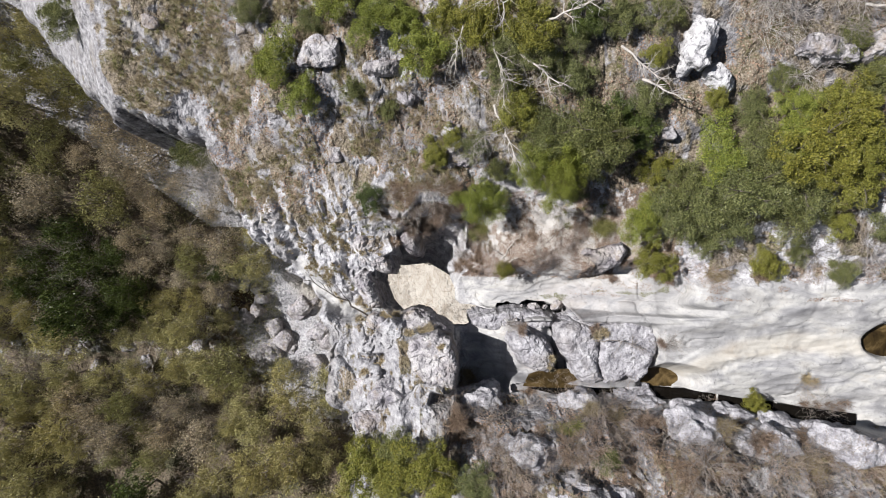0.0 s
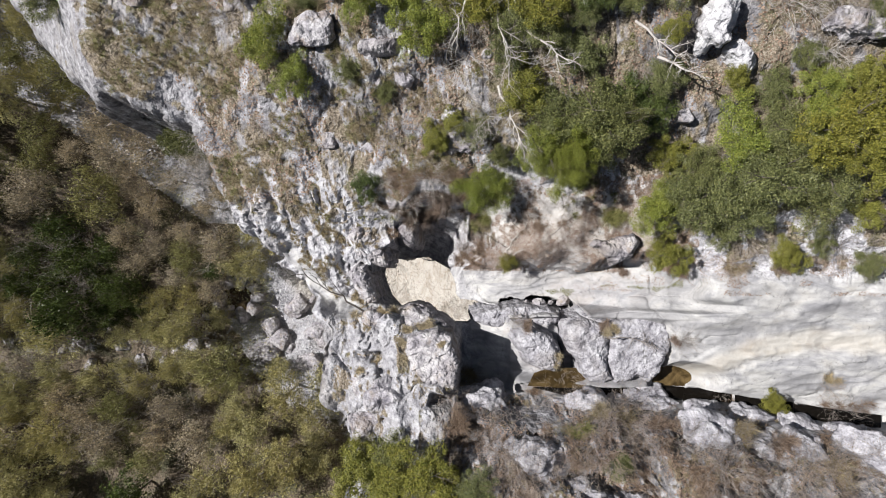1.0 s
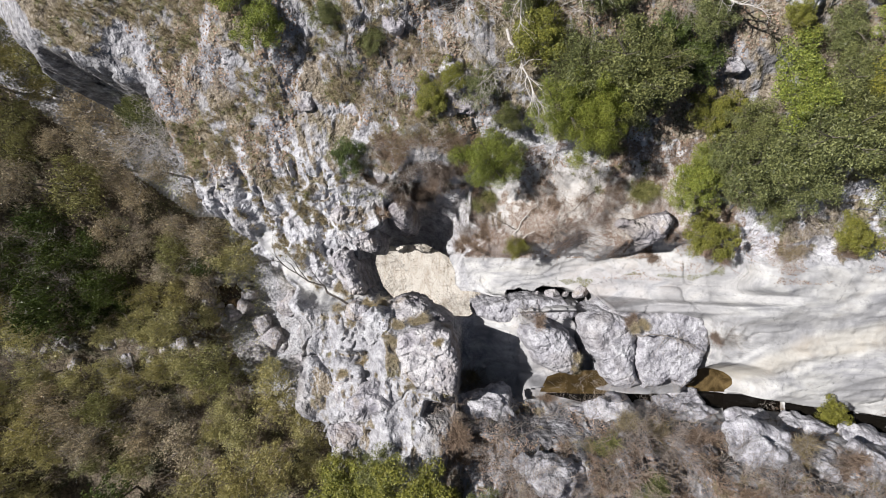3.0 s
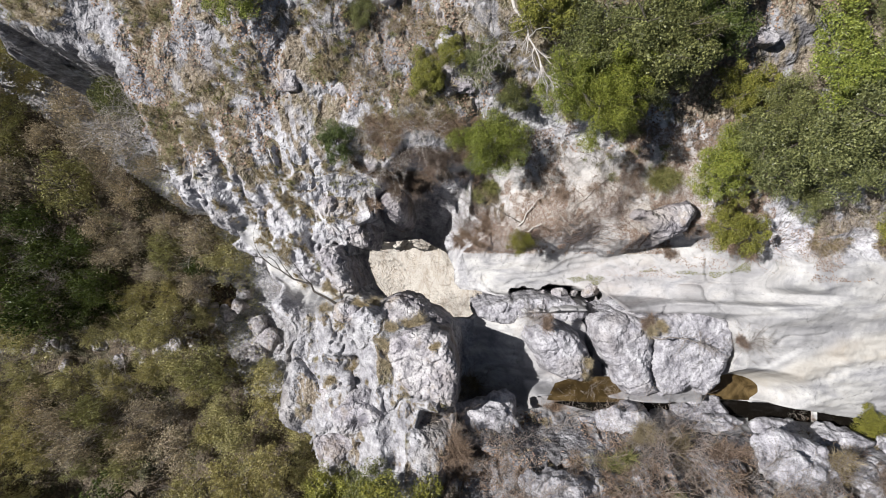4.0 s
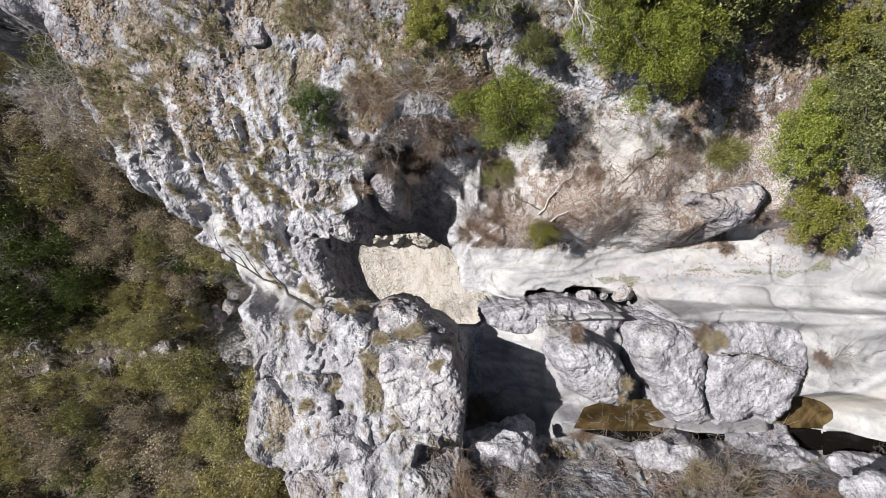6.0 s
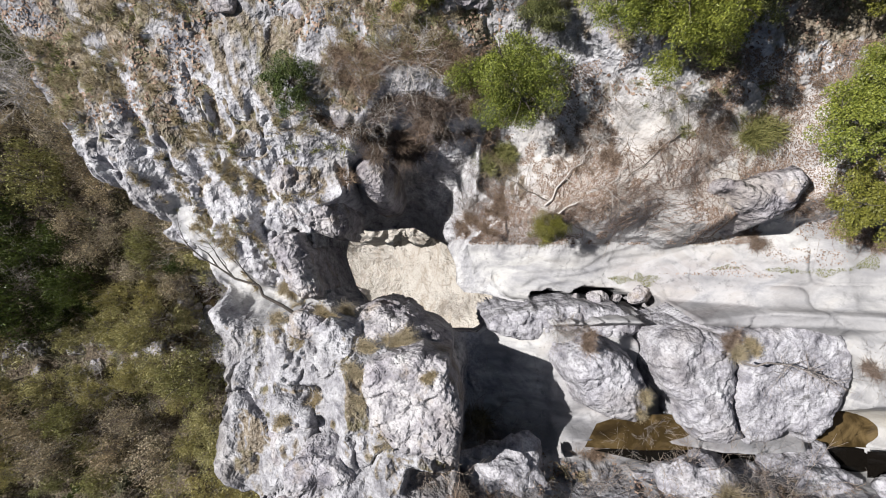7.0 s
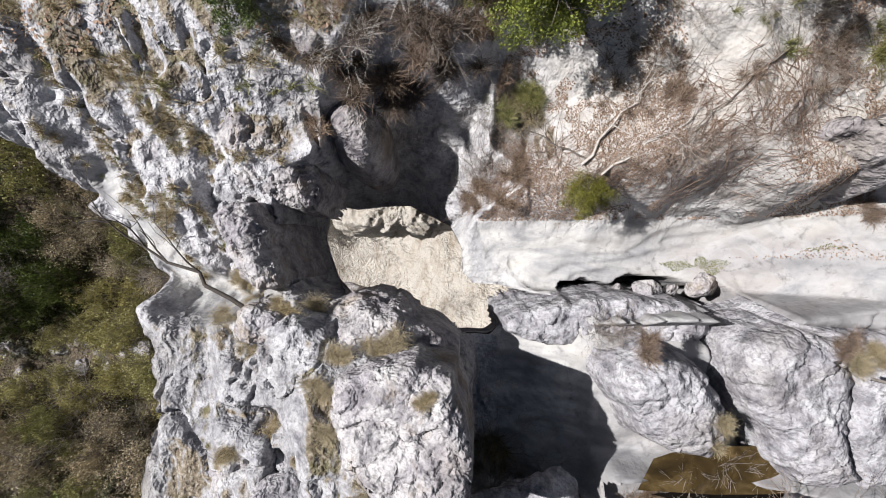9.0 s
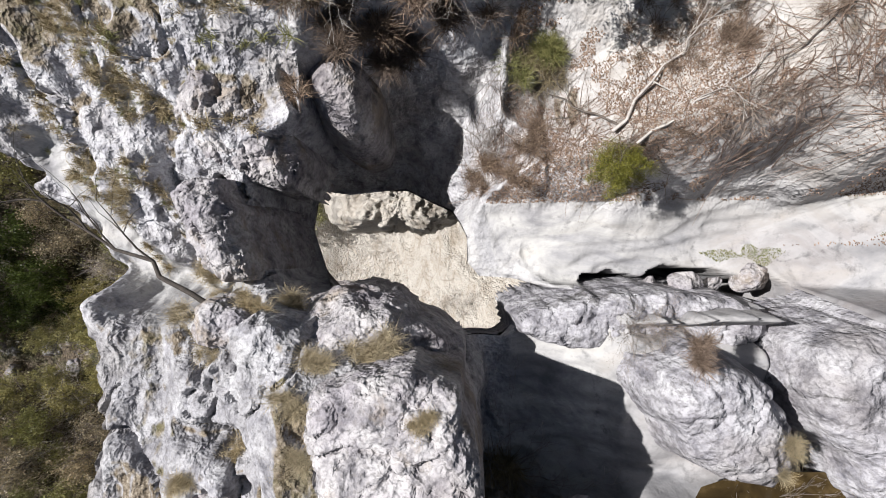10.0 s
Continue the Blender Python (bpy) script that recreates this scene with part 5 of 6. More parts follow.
for i, (mat, x, y, radius) in enumerate([
    (TWIG, -7.68, 8.08, 1.3),
    (PALE, -0.52, 2.37, 0.87),
    (PALE, -1.43, 1.35, 0.66),
    (PALE, -2.1, 2.29, 0.51),
    (PALE, 0.89, 6.29, 1.42),
    (PALE, 1.5, 4.3, 1.07),
    (PALE, 2.93, 5.45, 1.21),
    (PALE, 10.31, 7.06, 1.11),
    (TWIG, 11.31, 7.42, 1.26),
    (TWIG, 12.6, 7.23, 1.05),
    (PALE, 11.67, 5.71, 0.89),
    (TWIG, 6.55, 5.69, 0.85),
    (TWIG, 4.28, 1.4, 0.6),
    (RUST, 3.7, -0.25, 0.5),
    (RUST, 5.2, 0.6, 0.45),
    (TWIG, 1.5, 0.4, 0.45),
    (TWIG, 5.3, 0.9, 0.4),
    (TWIG, 10.6, 0.03, 0.94),
    (TWIG, 13.37, -0.17, 1.02),
    (TWIG, 14.79, 0.23, 1.09),
    (RUST, 6.19, -6.52, 1.31),
    (RUST, 5.12, -6.08, 1.14),
    (TWIG, 7.98, -7.03, 1.27),
    (TWIG, 9.09, -7.5, 1.43),
    (TWIG, 10.83, -5.92, 0.81),
    (TWIG, 4.62, -5.5, 0.85),
    (RUST, 12.81, -7.31, 1.05),
    (TWIG, 11.25, -7.54, 1.21),
    (TWIG, 1.1, -5.45, 1.16),
    (RUST, 0.15, -5.77, 0.84),
    (RUST, 2.42, -7.59, 1.29),
    (TWIG, 14.66, -6.32, 0.87),
    (RUST, 14.15, -7.44, 1.12),
    (RUST, 13.98, -5.29, 0.53),
    (TWIG, -5.37, -2.37, 0.6),
    (PALE, -11.49, 2.89, 1.68),
    (TWIG, -12.97, 3.26, 1.48),
    (TWIG, 6.99, -7.5, 1.14),
    (TWIG, 3.67, -7.42, 1.08),
    (TWIG, 1.57, -6.69, 1.02),
    (TWIG, -1.81, 3.84, 0.65),
    (RUST, -0.9, 4.94, 0.73),
    (TWIG, -3.07, 4.86, 0.64),
    (TWIG, -6.79, 4.29, 0.67),
    (TWIG, 0.16, 1.63, 0.68),
    (RUST, 10.06, -0.81, 0.63),
    (TWIG, 3.51, 1.5, 0.5),
    (TWIG, 6.65, -6.08, 1.02),
    (RUST, 5.48, -7.1, 1.09),
    (TWIG, 2.2, -6.4, 0.9),
    (RUST, 3.8, -6.3, 0.8),
    (TWIG, 5.6, -6.6, 1.0),
    (RUST, 6.8, -7.2, 1.1),
    (RUST, 8.3, -7.4, 1.1),
    (TWIG, 10.0, -6.7, 0.9),
    (RUST, 11.8, -7.6, 1.1),
    (TWIG, 13.2, -7.4, 1.0),
    (RUST, 2.4, -8.2, 1.1),
    (TWIG, 0.6, -6.9, 0.9),
    (RUST, 7.2, -8.9, 1.2),
    (RUST, 9.6, -8.6, 1.2),
    (TWIG, 12.6, -8.8, 1.2),
    (TWIG, 1.0, -6.0, 0.8),
    (TWIG, 1.9, -7.3, 1.0),
    (RUST, 0.2, -7.8, 1.0),
    (RUST, 3.2, -7.4, 1.0),
    (TWIG, 4.6, -7.4, 0.9),
    (PALE, 9.6, 8.6, 1.6),
    (TWIG, 11.0, 8.9, 1.6),
    (PALE, 12.4, 8.6, 1.5),
    (TWIG, 13.6, 8.2, 1.5),
    (PALE, 10.4, 7.9, 1.3),
    (TWIG, 14.5, 7.3, 1.4),
    (TWIG, 7.4, 8.4, 1.3)
]):
    bare_shrub(x, y, radius, radius * 0.75, mat, i, "leafless " + {TWIG.name: "grey-brown", RUST.name: "reddish-brown", PALE.name: "pale bleached"}[mat.name] + " shrub on the rocky slope")
bare_shrub(-9.7, 3.3, 1.3, 1.4, PALE, 2, "leafless grey shrub on the cliff edge", z=-1.6)
bare_shrub(-10.2, 2.6, 1.2, 1.3, PALE, 3, "leafless grey shrub on the cliff edge", z=-2.2)
bare_shrub(2.75, -3.12, 0.5, 0.45, TWIG, 1, "small leafless bush on a limestone slab", z=-0.55)
bare_shrub(3.15, -3.05, 0.4, 0.35, RUST, 2, "small leafless bush on a limestone slab", z=-0.5)
bare_shrub(8.6, -3.55, 0.6, 0.5, TWIG, 3, "leafless bush in a crack of the worn bed", z=1.0)
shrub("olive", -10.0, 3.6, 0.9, 0.0, 1)
# ---- dead wood ----
def limb(name, label, a, b, radius, mat, seed, twigs=1):
    r = np.random.default_rng(seed)
    a, b = np.array(a, float), np.array(b, float)
    segs = []
    n = 7
    pts = [a + (b - a) * k / n + r.normal(size=3) * np.linalg.norm(b - a) * 0.018 for k in range(n + 1)]
    for k in range(n):
        segs.append((pts[k], pts[k + 1], radius * (1 - 0.8 * k / n), radius * (1 - 0.8 * (k + 1) / n)))
        if twigs and k > 1:
            for _ in range(twigs):
                side = (b - a) / np.linalg.norm(b - a) + r.normal(size=3) * 0.6
                grow(r, pts[k + 1], side, np.linalg.norm(b - a) * r.uniform(0.2, 0.42), radius * 0.4, 1, 0.5, 0.02, segs, 0.2)
    return tagged(new(name, tubes(name, [(p, q, max(u, 0.004), max(v, 0.003)) for p, q, u, v in segs], mat, 5)), label, "branch")


def on_ground(x, y, up=0.08):
    return (x, y, float(height_at(x, y)) + up)


limb("dead_tree", "bare dead tree leaning over the cliff edge", on_ground(-2.95, -2.75, 0.2), (-5.5, -1.35, -0.6), 0.045, OLD_BARK, 3, 1)
limb("fallen_branch", "bleached fallen branch on leaf litter", on_ground(2.45, -0.35), on_ground(3.25, 0.9, 0.08), 0.03, PALE, 4)
limb("fallen_branch", "bleached fallen branch on leaf litter", on_ground(2.75, -0.5), on_ground(3.6, 0.05, 0.08), 0.025, PALE, 5)
limb("fallen_branch", "dark fallen branch on leaf litter", on_ground(2.5, -0.3), on_ground(1.6, 0.35, 0.08), 0.02, BARK, 6)
limb("fallen_branch", "dark crooked branch on the pale slope", on_ground(4.7, 0.9), on_ground(3.8, 0.1, 0.08), 0.02, BARK, 7, 1)
limb("fallen_branch", "dry bush branches on a rock ledge", on_ground(5.9, -3.4, 1.0), on_ground(7.6, -3.7, 0.5), 0.025, TWIG, 8, 3)

r = np.random.default_rng(77)
for i, (x0, y0, lx, ly) in enumerate([(0.6, 9.4, 1.3, -1.6), (1.6, 7.6, 0.4, -2.2), (2.6, 6.6, 1.2, -1.4), (1.8, 5.0, 0.7, -1.8), (3.2, 7.4, 1.6, 0.3), (10.6, 7.6, 1.5, 1.2), (11.6, 8.2, 1.8, -0.9), (12.8, 7.4, 2.0, -0.5),
                                      (13.6, 5.6, 1.6, 0.6), (9.7, 8.2, 0.7, 1.3), (5.8, 6.6, 1.0, -1.2), (0.9, 8.0, -0.5, -1.6), (4.6, 8.0, 1.4, 0.8), (14.2, 8.3, 1.4, 0.9), (6.6, 5.6, 0.9, -0.8)]):
    a = on_ground(x0, y0, 0.7)
    b = on_ground(x0 + lx, y0 + ly, 1.7)
    limb("dead_branch", "long bleached dead branch among the shrubs", a, b, 0.05, PALE, 40 + i, 2)["group"] = "dead branches"



def brush_pile(label, x, y, wide, deep, count, mat, seed, turn=0.4):
    """A tangle of long thin dry twigs lying on the ground, most of them one way."""
    r = np.random.default_rng(seed)
    segs = []
    for _ in range(int(count * 0.85)):
        px, py = x + r.normal() * wide * 0.45, y + r.normal() * deep * 0.45
        a = turn + r.normal() * 1.0
        thick = 0.0024 + 0.006 * r.random() ** 3
        length, rise, bend = r.uniform(0.2, 0.85), r.uniform(-0.02, 0.05), r.normal() * 0.5
        p = np.array((px, py, float(height_at(px, py)) + r.uniform(0.005, 0.06)))
        for k in range(4):
            q = p + np.array((math.cos(a + bend * k / 3), math.sin(a + bend * k / 3), 0)) * length / 4
            q[2] = max(float(height_at(q[0], q[1])) + 0.012, p[2] * 0.5 + 0.5 * (float(height_at(q[0], q[1])) + rise))
            segs.append((p, q, thick * (1 - 0.2 * k), thick * (0.8 - 0.2 * k)))
            p = q
    return tagged(new("brush_pile", tubes("brush_pile", segs, mat, 3)), label, "brush", "brush piles on the slope", "stuff")


RED = material("red_brown_dry_twigs", barky((0.13, 0.085, 0.062), (0.30, 0.215, 0.165)))
for i, (x, y, w, d, n, mat, turn) in enumerate([(2.7, -0.35, 1.3, 0.6, 420, RED, 0.5), (3.9, -0.15, 1.3, 0.6, 420, RED, 0.2), (4.9, 0.4, 0.8, 0.5, 240, RED, 2.4), (1.7, -0.35, 0.8, 0.5, 260, RED, 2.2), (1.05, -0.65, 0.5, 0.4, 240, RED, 0.9), (0.85, -0.3, 0.4, 0.4, 160, TWIG, 2.0), (5.4, -0.3, 0.7, 0.6, 220, RED, 2.6),
                                                (3.3, 0.35, 0.8, 0.35, 160, RED, 0.9), (4.3, -0.7, 0.9, 0.25, 110, RED, 2.7), (1.3, 0.5, 0.6, 0.5, 200, TWIG, 1.2), (2.8, -3.1, 0.35, 0.22, 70, TWIG, 0.6), (8.6, -3.6, 0.5, 0.3, 110, TWIG, 0.3),
                                                (8.6, -0.9, 1.0, 0.4, 220, RED, 0.3), (5.9, -6.6, 1.0, 0.6, 300, RED, 0.4), (7.3, -6.8, 1.1, 0.6, 300, RED, 2.4), (9.3, -7.1, 1.2, 0.6, 260, TWIG, 0.8), (1.2, -5.9, 0.9, 0.5, 280, TWIG, 1.0)]):
    brush_pile("tangled dry " + {RED.name: "red-brown", TWIG.name: "grey-brown"}[mat.name] + " twigs lying on the pale slope", x, y, w, d, n, mat, 500 + i, turn)

# ---- forest of the valley ----
def valley_z(x, y):
    return float(valley_land(np.array([float(x)]), np.array([float(y)]))[0][0])


for i in range(46):
    x = r.uniform(-60, -10)
    y = -9.5 - 0.12 * max(-x - 20, 0) + 2.0 * math.sin(x * 0.06) + r.normal() * (2.6 if x < -26 else 4.0)
    s = r.uniform(0.35, 1.3) * (1.2 if x > -28 else 0.8)
    rock("valley_boulder", "pale grey boulder in the valley stream bed", (x, y, valley_z(x, y) + 0.2 * s), (s * 1.3, s, s * 0.8), r.uniform(0, 180), 300 + i % 10, 4, 6, 0.3, group="boulders of the stream bed", category="boulder")
# water sheet added in place of a round, shadowed hole
pool_z = valley_z(-27.5, -6.9)
water_patch("water_plunge", "pool standing in for a dark overhung hole at the foot of the waterfall", [(-27.3 + 2.2 * math.cos(a) * (1 + 0.15 * math.sin(3 * a)), -6.9 + 1.8 * math.sin(a)) for a in np.linspace(0, 2 * math.pi, 28, endpoint=False)], pool_z + 0.9)
for i in range(9):
    a = 0.7 * i
    rock("valley_boulder", "large grey boulder beside the dark pool", (-27.3 + 2.7 * math.cos(a), -6.9 + 2.3 * math.sin(a), pool_z + 0.7), (1.1, 0.9, 1.2), 40 * i, 300 + i, 4, 6, 0.3, group="boulders of the stream bed", category="boulder")
for i, (x, y) in enumerate([(0.9, -7.0), (1.9, -7.6), (0.2, -7.9), (2.6, -6.8)]):
    bare_shrub(x, y, 1.1, 1.0, TWIG, i, "leafless brown shrub on the pale rock below", z=valley_z(x, y))

FOREST = {"spring": dict(leaf_size=0.023, clumps=80, per=60, mat=LEAF["spring"], bark=TWIG, limbs=8, gap=0.5), "russet": dict(leaf_size=0.022, clumps=80, per=42, mat=LEAF["russet"], bark=TWIG, limbs=9, gap=0.6),
          "olive": dict(leaf_size=0.024, clumps=80, per=58, mat=LEAF["moor"], limbs=7, gap=0.4), "deep": dict(leaf_size=0.032, clumps=80, per=44, mat=LEAF["deep"], limbs=7, gap=0.4)}
rng = np.random.default_rng(11)
placed = []
for i in range(4000):
    if len(placed) >= 270:
        break
    x, y = rng.uniform(-78, -11), rng.uniform(-44, 36)
    z, _, cv, dr = (float(v[0]) for v in valley_land(np.array([x]), np.array([y])))
    brook_y = -9.5 - 0.12 * max(-x - 20, 0) + 2.0 * math.sin(x * 0.06)
    if dr < 2.0 or abs(y - brook_y) < rng.uniform(1.0, 3.6) or math.hypot((x + 19) / 10.0, (y + 8.5) / 6.5) < 1 or math.hypot((x + 12) * 0.8, y + 7) < 8 or z > -30:
        continue
    r = rng.uniform(2.0, 4.0)
    if any(math.hypot(x - a, y - b) < (r + c) * 0.5 for a, b, c in placed):
        continue
    placed.append((x, y, r))
    low = math.sin(x * 0.16 + 1.0) + math.sin(y * 0.21) + rng.normal() * 0.6 + (0.5 if y > -6 else -1.1)
    # one stretch gets the dark leaves in place of the valley's deep shade
    kind = "deep" if math.hypot((x + 46) / 10, (y + 5) / 5) < 1 else "russet" if low > 0.7 else ("spring" if low < (0.2 if y < -12 else -0.2) else ("olive" if rng.random() < 0.8 else "deep"))
    tree("f" + kind, len(placed) % 3, "valley_tree", WORDS[kind] + " tree in the valley", "tree", x, y, z - 0.2, r, r * rng.uniform(2.3, 3.4), FOREST[kind], "trees of the valley")

# leafless trees of the valley, their limbs showing
for i, (x, y) in enumerate(sorted((x, y) for x, y, _ in placed[::6])):
    x, y = x + 2.2, y + 1.6
    z, _, _, dr = (float(v[0]) for v in valley_land(np.array([x]), np.array([y])))
    if dr > 2.5 and z < -30:
        bare_shrub(x, y, 3.6, 5.5, (TWIG, BARK, PALE)[i % 3], i, "leafless " + ("grey-brown", "dark-barked", "pale-barked")[i % 3] + " tree in the valley", "bare_tree", z)["group"] = "leafless trees of the valley"

# ---- grass, litter and moss ----
def blades(name, label, points, lengths, per, mat, seed, width=0.0045, splay=0.9):
    """Tufts of thin bent blades, all in one mesh."""
    r = np.random.default_rng(seed)
    n = len(points) * per
    base = np.repeat(points, per, 0) + r.normal(size=(n, 3)) * np.array((0.035, 0.035, 0)) * (np.repeat(lengths, per)[:, None] / 0.3)
    ln = np.repeat(lengths, per) * r.uniform(0.5, 1.15, n)
    a = r.uniform(0, 2 * math.pi, n)
    lean = r.uniform(0.1, splay, n)
    out = np.stack([np.cos(a) * lean, np.sin(a) * lean, np.sqrt(np.clip(1.05 - lean ** 2, 0.05, 2))], -1)
    side = np.stack([-np.sin(a), np.cos(a), np.zeros(n)], -1) * (width * ln / 0.3)[:, None]
    mid = base + out * ln[:, None] * 0.55
    tip = mid + (out + np.array((0, 0, -0.75))) * ln[:, None] * 0.5
    verts = np.stack([base - side, base + side, mid + side * 0.8, mid - side * 0.8, tip], 1).reshape(-1, 3)
    k = np.arange(n)[:, None] * 5
    faces = np.concatenate([k + np.array([[0, 1, 2]]), k + np.array([[0, 2, 3]]), k + np.array([[3, 2, 4]])], 0)
    return tagged(new(name, raw_mesh(name, verts, faces, mat)), label, "grass", kind="stuff")


def scatter(rng, n, box, test):
    x, y = rng.uniform(box[0], box[1], n), rng.uniform(box[2], box[3], n)
    ok = test(x, y)
    x, y = x[ok], y[ok]
    return np.stack([x, y, height_at(x, y)], -1)


STRAW = material("dry_straw_grass", leafy((0.125, 0.098, 0.054), (0.36, 0.305, 0.20), 0.8))
TUFT = material("pale_straw_tufts", leafy((0.19, 0.155, 0.095), (0.48, 0.41, 0.28), 0.8))
HERB = material("olive_grass", leafy((0.078, 0.0858, 0.0234), (0.257, 0.25, 0.101), 0.8))
LITTER = material("dead_leaves", leafy((0.12, 0.075, 0.052), (0.36, 0.265, 0.205), 0.8))
MOSS = material("yellow_green_moss", leafy((0.05, 0.06, 0.01), (0.18, 0.185, 0.04), 0.9))
rng = np.random.default_rng(21)
clump = lambda x, y: fbm(x * 0.7, y * 0.7, seed=81)
on_slope = lambda x, y: (field_at(SOIL, x, y) > 0.3) & (clump(x, y) > 0.02) & (field_at(DRIM, x, y) < -0.2)
pts = scatter(rng, 5200, (-13, 3, 1.2, 11), on_slope)
blades("dry_grass", "straw-coloured dry grass tufts on the slope", pts, rng.uniform(0.14, 0.34, len(pts)), 44, STRAW, 1)
pts = scatter(rng, 2100, (-13, 6, 0.8, 11), on_slope)
blades("green_grass", "olive-green grass between stones", pts, rng.uniform(0.12, 0.32, len(pts)), 50, HERB, 2)
pts = scatter(rng, 1500, (0.8, 17, -11, -5.6), lambda x, y: (field_at(SOIL, x, y) > 0.3) & (clump(x, y) > -0.2))
blades("dry_grass", "brown dry grass on the brushy bank", pts, rng.uniform(0.12, 0.35, len(pts)), 34, STRAW, 3)
DRY = material("brown_dry_brush", leafy((0.085, 0.059, 0.045), (0.32, 0.245, 0.195), 0.9))
pts = scatter(rng, 800, (1.0, 7.5, -0.9, 1.6), lambda x, y: (field_at(SHAFT, x, y) < 0.2) & (fbm(x * 1.0, y * 1.3, seed=84) > 0.14) & (field_at(WORN, x, y) < 0.3))
blades("dry_brush", "matted brown dry twigs and stalks on the slope", pts, rng.uniform(0.15, 0.36, len(pts)), 90, DRY, 13, 0.0024, 1.0)
pts = scatter(rng, 800, (-2.2, 1.2, 0.2, 2.6), lambda x, y: (field_at(SHAFT, x, y) < 0.5) & (fbm(x * 1.0, y * 1.3, seed=89) > 0.1))
blades("dry_brush", "hanging brown dry twigs above the shaft", pts, rng.uniform(0.2, 0.42, len(pts)), 80, DRY, 14, 0.0024, 1.0)
pts = scatter(rng, 1900, (0.2, 16, -10.5, -5.9), lambda x, y: fbm(x * 0.8, y * 1.0, seed=92) > 0.0)
blades("dry_brush", "brown dry brush on the rocky bank", pts, rng.uniform(0.2, 0.45, len(pts)), 48, DRY, 15, 0.0035, 1.0)
# dense twiggy bushes
# darker copy of the dry brush, with the thicket's shade in its colour
SHADE_BRUSH = material("shaded_brown_brush", leafy((0.05, 0.036, 0.028), (0.19, 0.145, 0.115), 0.9))
BUSH = {"tan": DRY, "straw": STRAW, "olive": HERB, "dark": SHADE_BRUSH}
for i, (x, y, s, kind) in enumerate([(4.6, -6.7, 0.9, "olive"), (5.6, -6.35, 0.8, "straw"), (6.6, -6.7, 0.9, "straw"), (7.5, -6.55, 0.8, "tan"), (5.6, -7.5, 0.95, "tan"), (0.9, -5.75, 0.75, "straw"), (0.35, -6.4, 0.8, "tan"),
                                     (8.3, -7.6, 0.9, "tan"), (9.9, -6.6, 0.8, "straw"), (11.4, -6.9, 0.8, "tan"), (12.9, -7.6, 0.9, "straw"), (3.0, -7.9, 0.9, "tan"), (3.6, -5.95, 0.5, "tan"), (14.6, -7.7, 0.9, "tan"), (7.0, -8.2, 0.9, "tan"), (1.6, 0.7, 0.7, "straw"), (6.0, 0.9, 0.8, "olive"), (-0.9, 1.3, 0.8, "tan"), (-0.1, 1.6, 0.8, "tan"), (6.0, -3.2, 0.4, "tan"), (3.1, -3.15, 0.4, "tan"), (8.4, -3.6, 0.45, "tan"), (8.9, -1.15, 0.5, "tan"), (10.2, -1.0, 0.6, "straw"), (11.6, -0.9, 0.5, "tan"), (6.9, -1.1, 0.45, "tan"), (-1.9, 1.35, 0.7, "dark"), (-1.35, 1.2, 0.7, "dark"), (-0.8, 1.05, 0.75, "dark"), (-0.3, 1.15, 0.7, "dark"), (0.2, 1.3, 0.7, "dark"), (-1.0, 1.7, 0.8, "dark"), (-0.2, 1.8, 0.8, "dark"), (1.0, -0.55, 0.5, "tan"), (0.8, -0.75, 0.45, "tan"), (1.3, -0.85, 0.45, "tan"), (1.5, -0.35, 0.5, "tan"), (1.2, 0.75, 0.5, "olive"), (1.6, 1.0, 0.5, "olive")]):
    r = np.random.default_rng(400 + i)
    p = np.array([[x, y, (0.85 if -3.5 < y < -3 else float(height_at(x, y))) - 0.05]]) + r.normal(size=(9, 3)) * np.array((0.26 * s, 0.26 * s, 0.03))
    ob = blades("dry_bush", {"tan": "dense brown leafless bush among limestone", "straw": "straw-coloured dry bush among limestone", "olive": "olive-brown dry bush among limestone", "dark": "brown leafless thicket over the shaft, its shade put into the colour"}[kind], p, np.full(9, s * 0.62), 170, BUSH[kind], 420 + i, 0.003, 0.95)
    ob["kind"] = ""
    tagged(ob, "", "bush", "dry bushes")
    del ob["kind"]
# tufts in the seams of the bare rock at the cliff
seam = lambda x, y: (np.abs(vnoise((x * 0.85 + y * 0.5) * 1.1, (-x * 0.5 + y * 0.85) * 0.35, seed=83)) < 0.10) & (field_at(DRIM, x, y) < -0.5) & (field_at(SHAFT, x, y) < 0.2)
pts = scatter(rng, 1900, (-9, -2.6, -2.4, 2.4), seam)
blades("rock_grass", "dry grass tufts in seams of the bare limestone", pts, rng.uniform(0.10, 0.26, len(pts)), 60, STRAW, 4)
pts = scatter(rng, 700, (-9, -2.6, -2.4, 2.4), seam)
blades("rock_herbs", "olive herbs in seams of the bare limestone", pts, rng.uniform(0.07, 0.16, len(pts)), 50, HERB, 5)
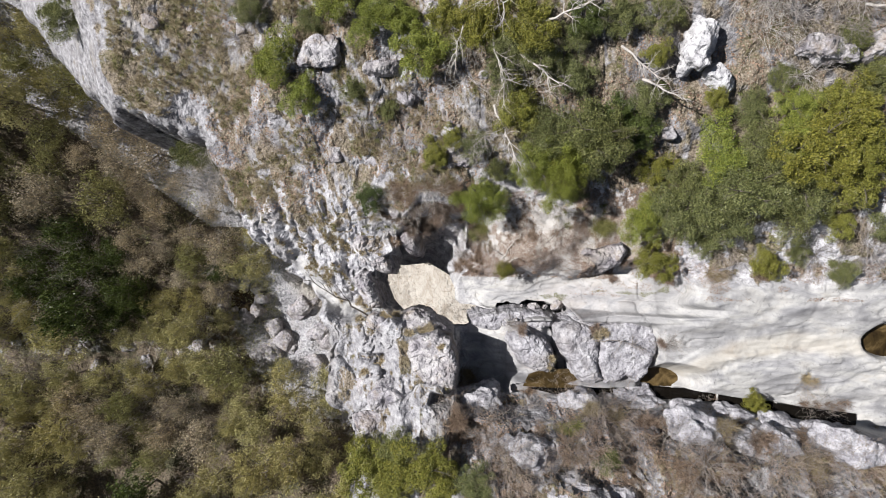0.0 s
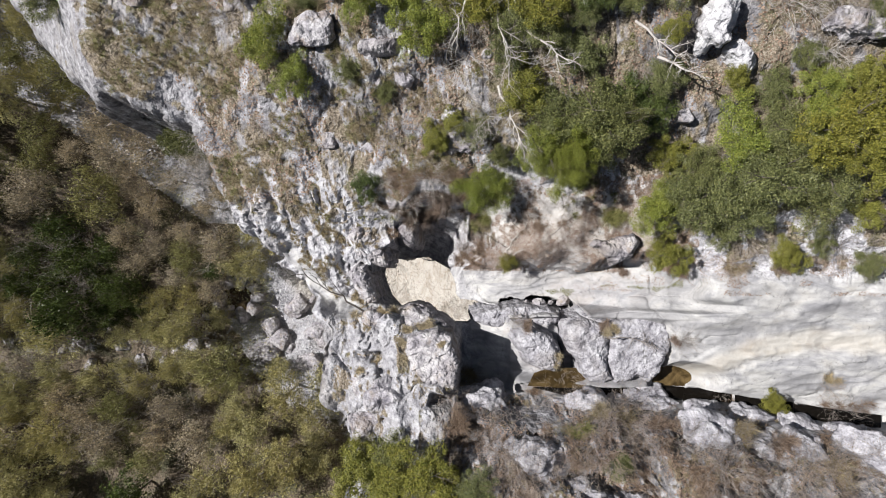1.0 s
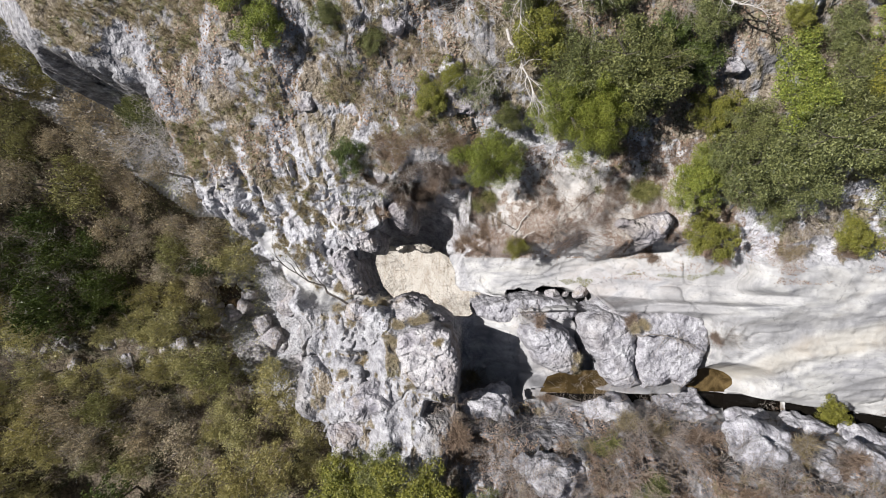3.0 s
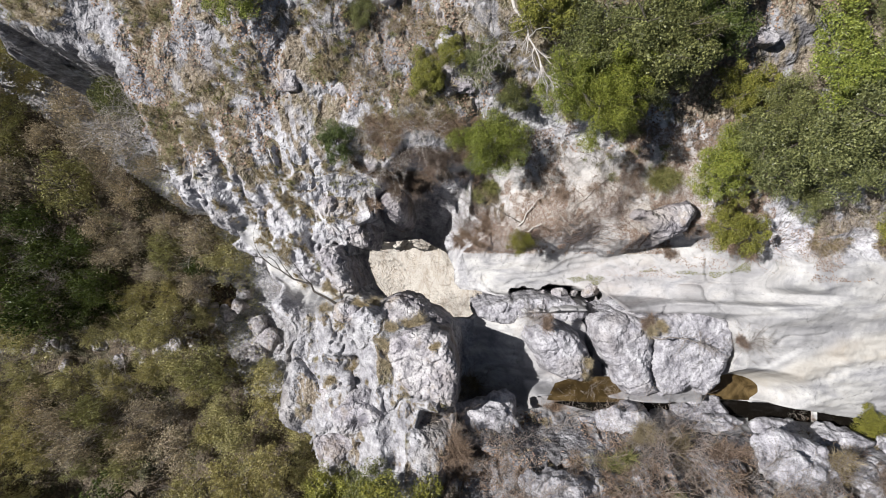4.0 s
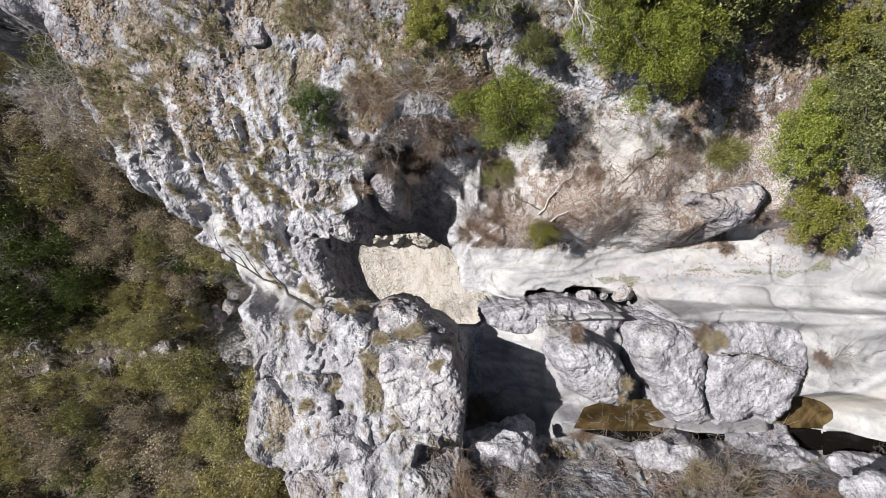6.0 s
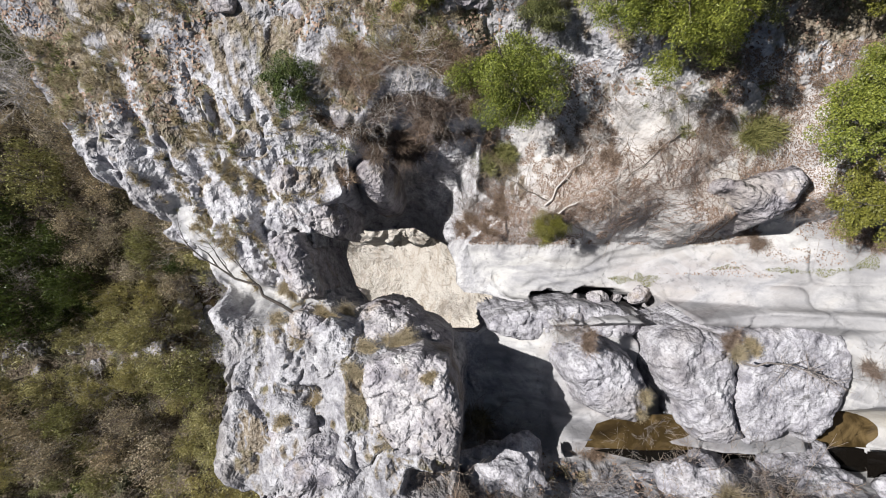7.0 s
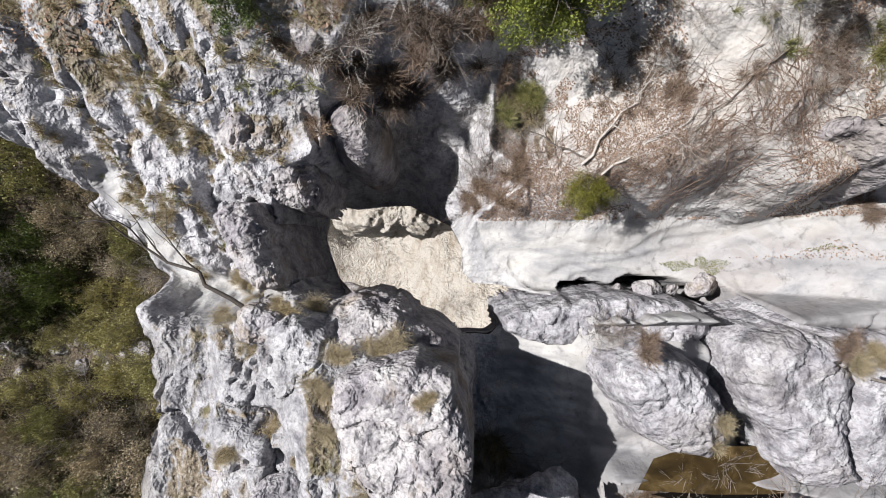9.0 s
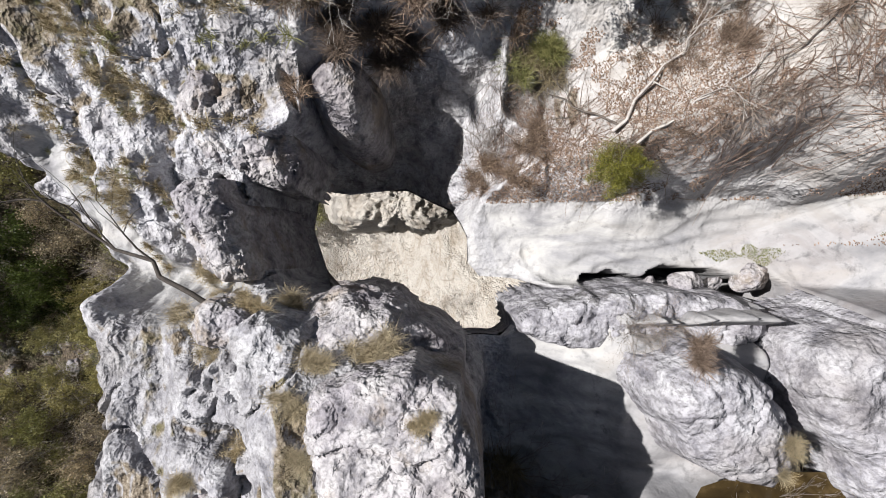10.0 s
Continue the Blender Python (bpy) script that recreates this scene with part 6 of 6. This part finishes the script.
for i, (x, y, s) in enumerate([(-1.9, -2.75, 0.42), (-2.3, -2.7, 0.34), (-0.62, -3.05, 0.4), (-0.75, -3.2, 0.34), (-1.35, -3.3, 0.38), (-1.5, -3.75, 0.34), (-1.45, -4.2, 0.3), (-2.9, -3.25, 0.3), (-3.2, -2.6, 0.4), (-3.6, -2.2, 0.36), (-3.4, -2.9, 0.34),
                               (-0.05, -3.65, 0.22), (-1.0, -4.9, 0.24), (-2.55, -4.6, 0.34), (-3.2, -4.9, 0.3), (5.95, -3.3, 0.34), (4.25, -4.45, 0.3), (4.45, -4.75, 0.3), (6.3, -3.2, 0.3), (13.9, -4.9, 0.4)]):
    r = np.random.default_rng(200 + i)
    z = 9.0
    hit, place, *_ = scene.ray_cast(bpy.context.evaluated_depsgraph_get(), Vector((x, y, 9)), Vector((0, 0, -1)))
    p = np.array([[x, y, place.z if hit else float(height_at(x, y))]]) + r.normal(size=(5, 3)) * np.array((0.09, 0.09, 0.0))
    ob = blades("grass_tuft", "straw-coloured grass tuft in a rock crevice", p, np.full(5, s * 0.85), 300, TUFT, 210 + i, 0.0017, 0.8)
    ob["kind"] = ""
    tagged(ob, "", "grass", "tufts between the rocks")
    del ob["kind"]


def flakes(name, label, points, size, mat, seed, lift=0.02, flat=2.0):
    r = np.random.default_rng(seed)
    c = points + np.array((0, 0, lift)) * r.uniform(0, 1.5, (len(points), 1))
    return tagged(new(name, leaves(name, c, size * r.uniform(0.6, 1.4, len(points)), r, mat, flat)), label, "leaves", kind="stuff")


pts = scatter(rng, 90000, (0.4, 9, -1.2, 2.2), lambda x, y: (field_at(SOIL, x, y) > 0.2) & (fbm(x * 1.1, y * 1.1, seed=85) + 0.25 * vnoise(x * 6, y * 6, seed=86) > -0.06))
flakes("leaf_litter", "reddish-brown fallen leaves on the pale slope", pts, 0.015, LITTER, 7)
pts = scatter(rng, 16000, (4, 16, -1.9, -0.5), lambda x, y: fbm(x * 0.9, y * 2.0, seed=95) > 0.2)
flakes("leaf_litter", "brown fallen leaves and crumbs at the edge of the worn bed", pts, 0.018, LITTER, 17)
pts = scatter(rng, 30000, (-10, 16, 1.5, 10), lambda x, y: (field_at(SOIL, x, y) > 0.25) & (fbm(x * 0.8, y * 0.8, seed=86) > 0.05))
flakes("leaf_litter", "brown fallen leaves under the shrubs", pts, 0.04, LITTER, 8)
pts = scatter(rng, 24000, (0.8, 16, -10.5, -5.7), lambda x, y: (field_at(SOIL, x, y) > 0.25) & (fbm(x * 0.8, y * 0.8, seed=87) > -0.05))
flakes("leaf_litter", "brown fallen leaves on the brushy bank", pts, 0.04, LITTER, 9)
r = np.random.default_rng(31)
vx2, vy2 = r.uniform(-75, -9, 90000), r.uniform(-42, 34, 90000)
ok = (fbm(vx2 * 0.15, vy2 * 0.15, seed=91) > -0.05)
vx2, vy2 = vx2[ok], vy2[ok]
vz2, _, _, vd2 = valley_land(vx2, vy2)
ok = (vd2 > 1.0) & (vz2 < -30) & (np.hypot((vx2 + 12) * 0.8, vy2 + 7) > 7)
flakes("undergrowth", "olive-brown undergrowth of the valley", np.stack([vx2, vy2, vz2 + r.uniform(0, 1.6, len(vz2))], -1)[ok], 0.085, LEAF["moor"], 11, 0.3, 0.8)
pts = scatter(rng, 40000, (4.0, 8.8, -2.6, -1.1), lambda x, y: np.abs(y - (-2.05 + 0.1 * (x - 4) + 0.1 * np.sin(x * 2.2))) < 0.05 + 0.26 * fbm(x * 1.6, y * 1.6, seed=88))
flakes("moss", "yellow-green moss along a wet ledge", pts, 0.010, MOSS, 10, 0.015)
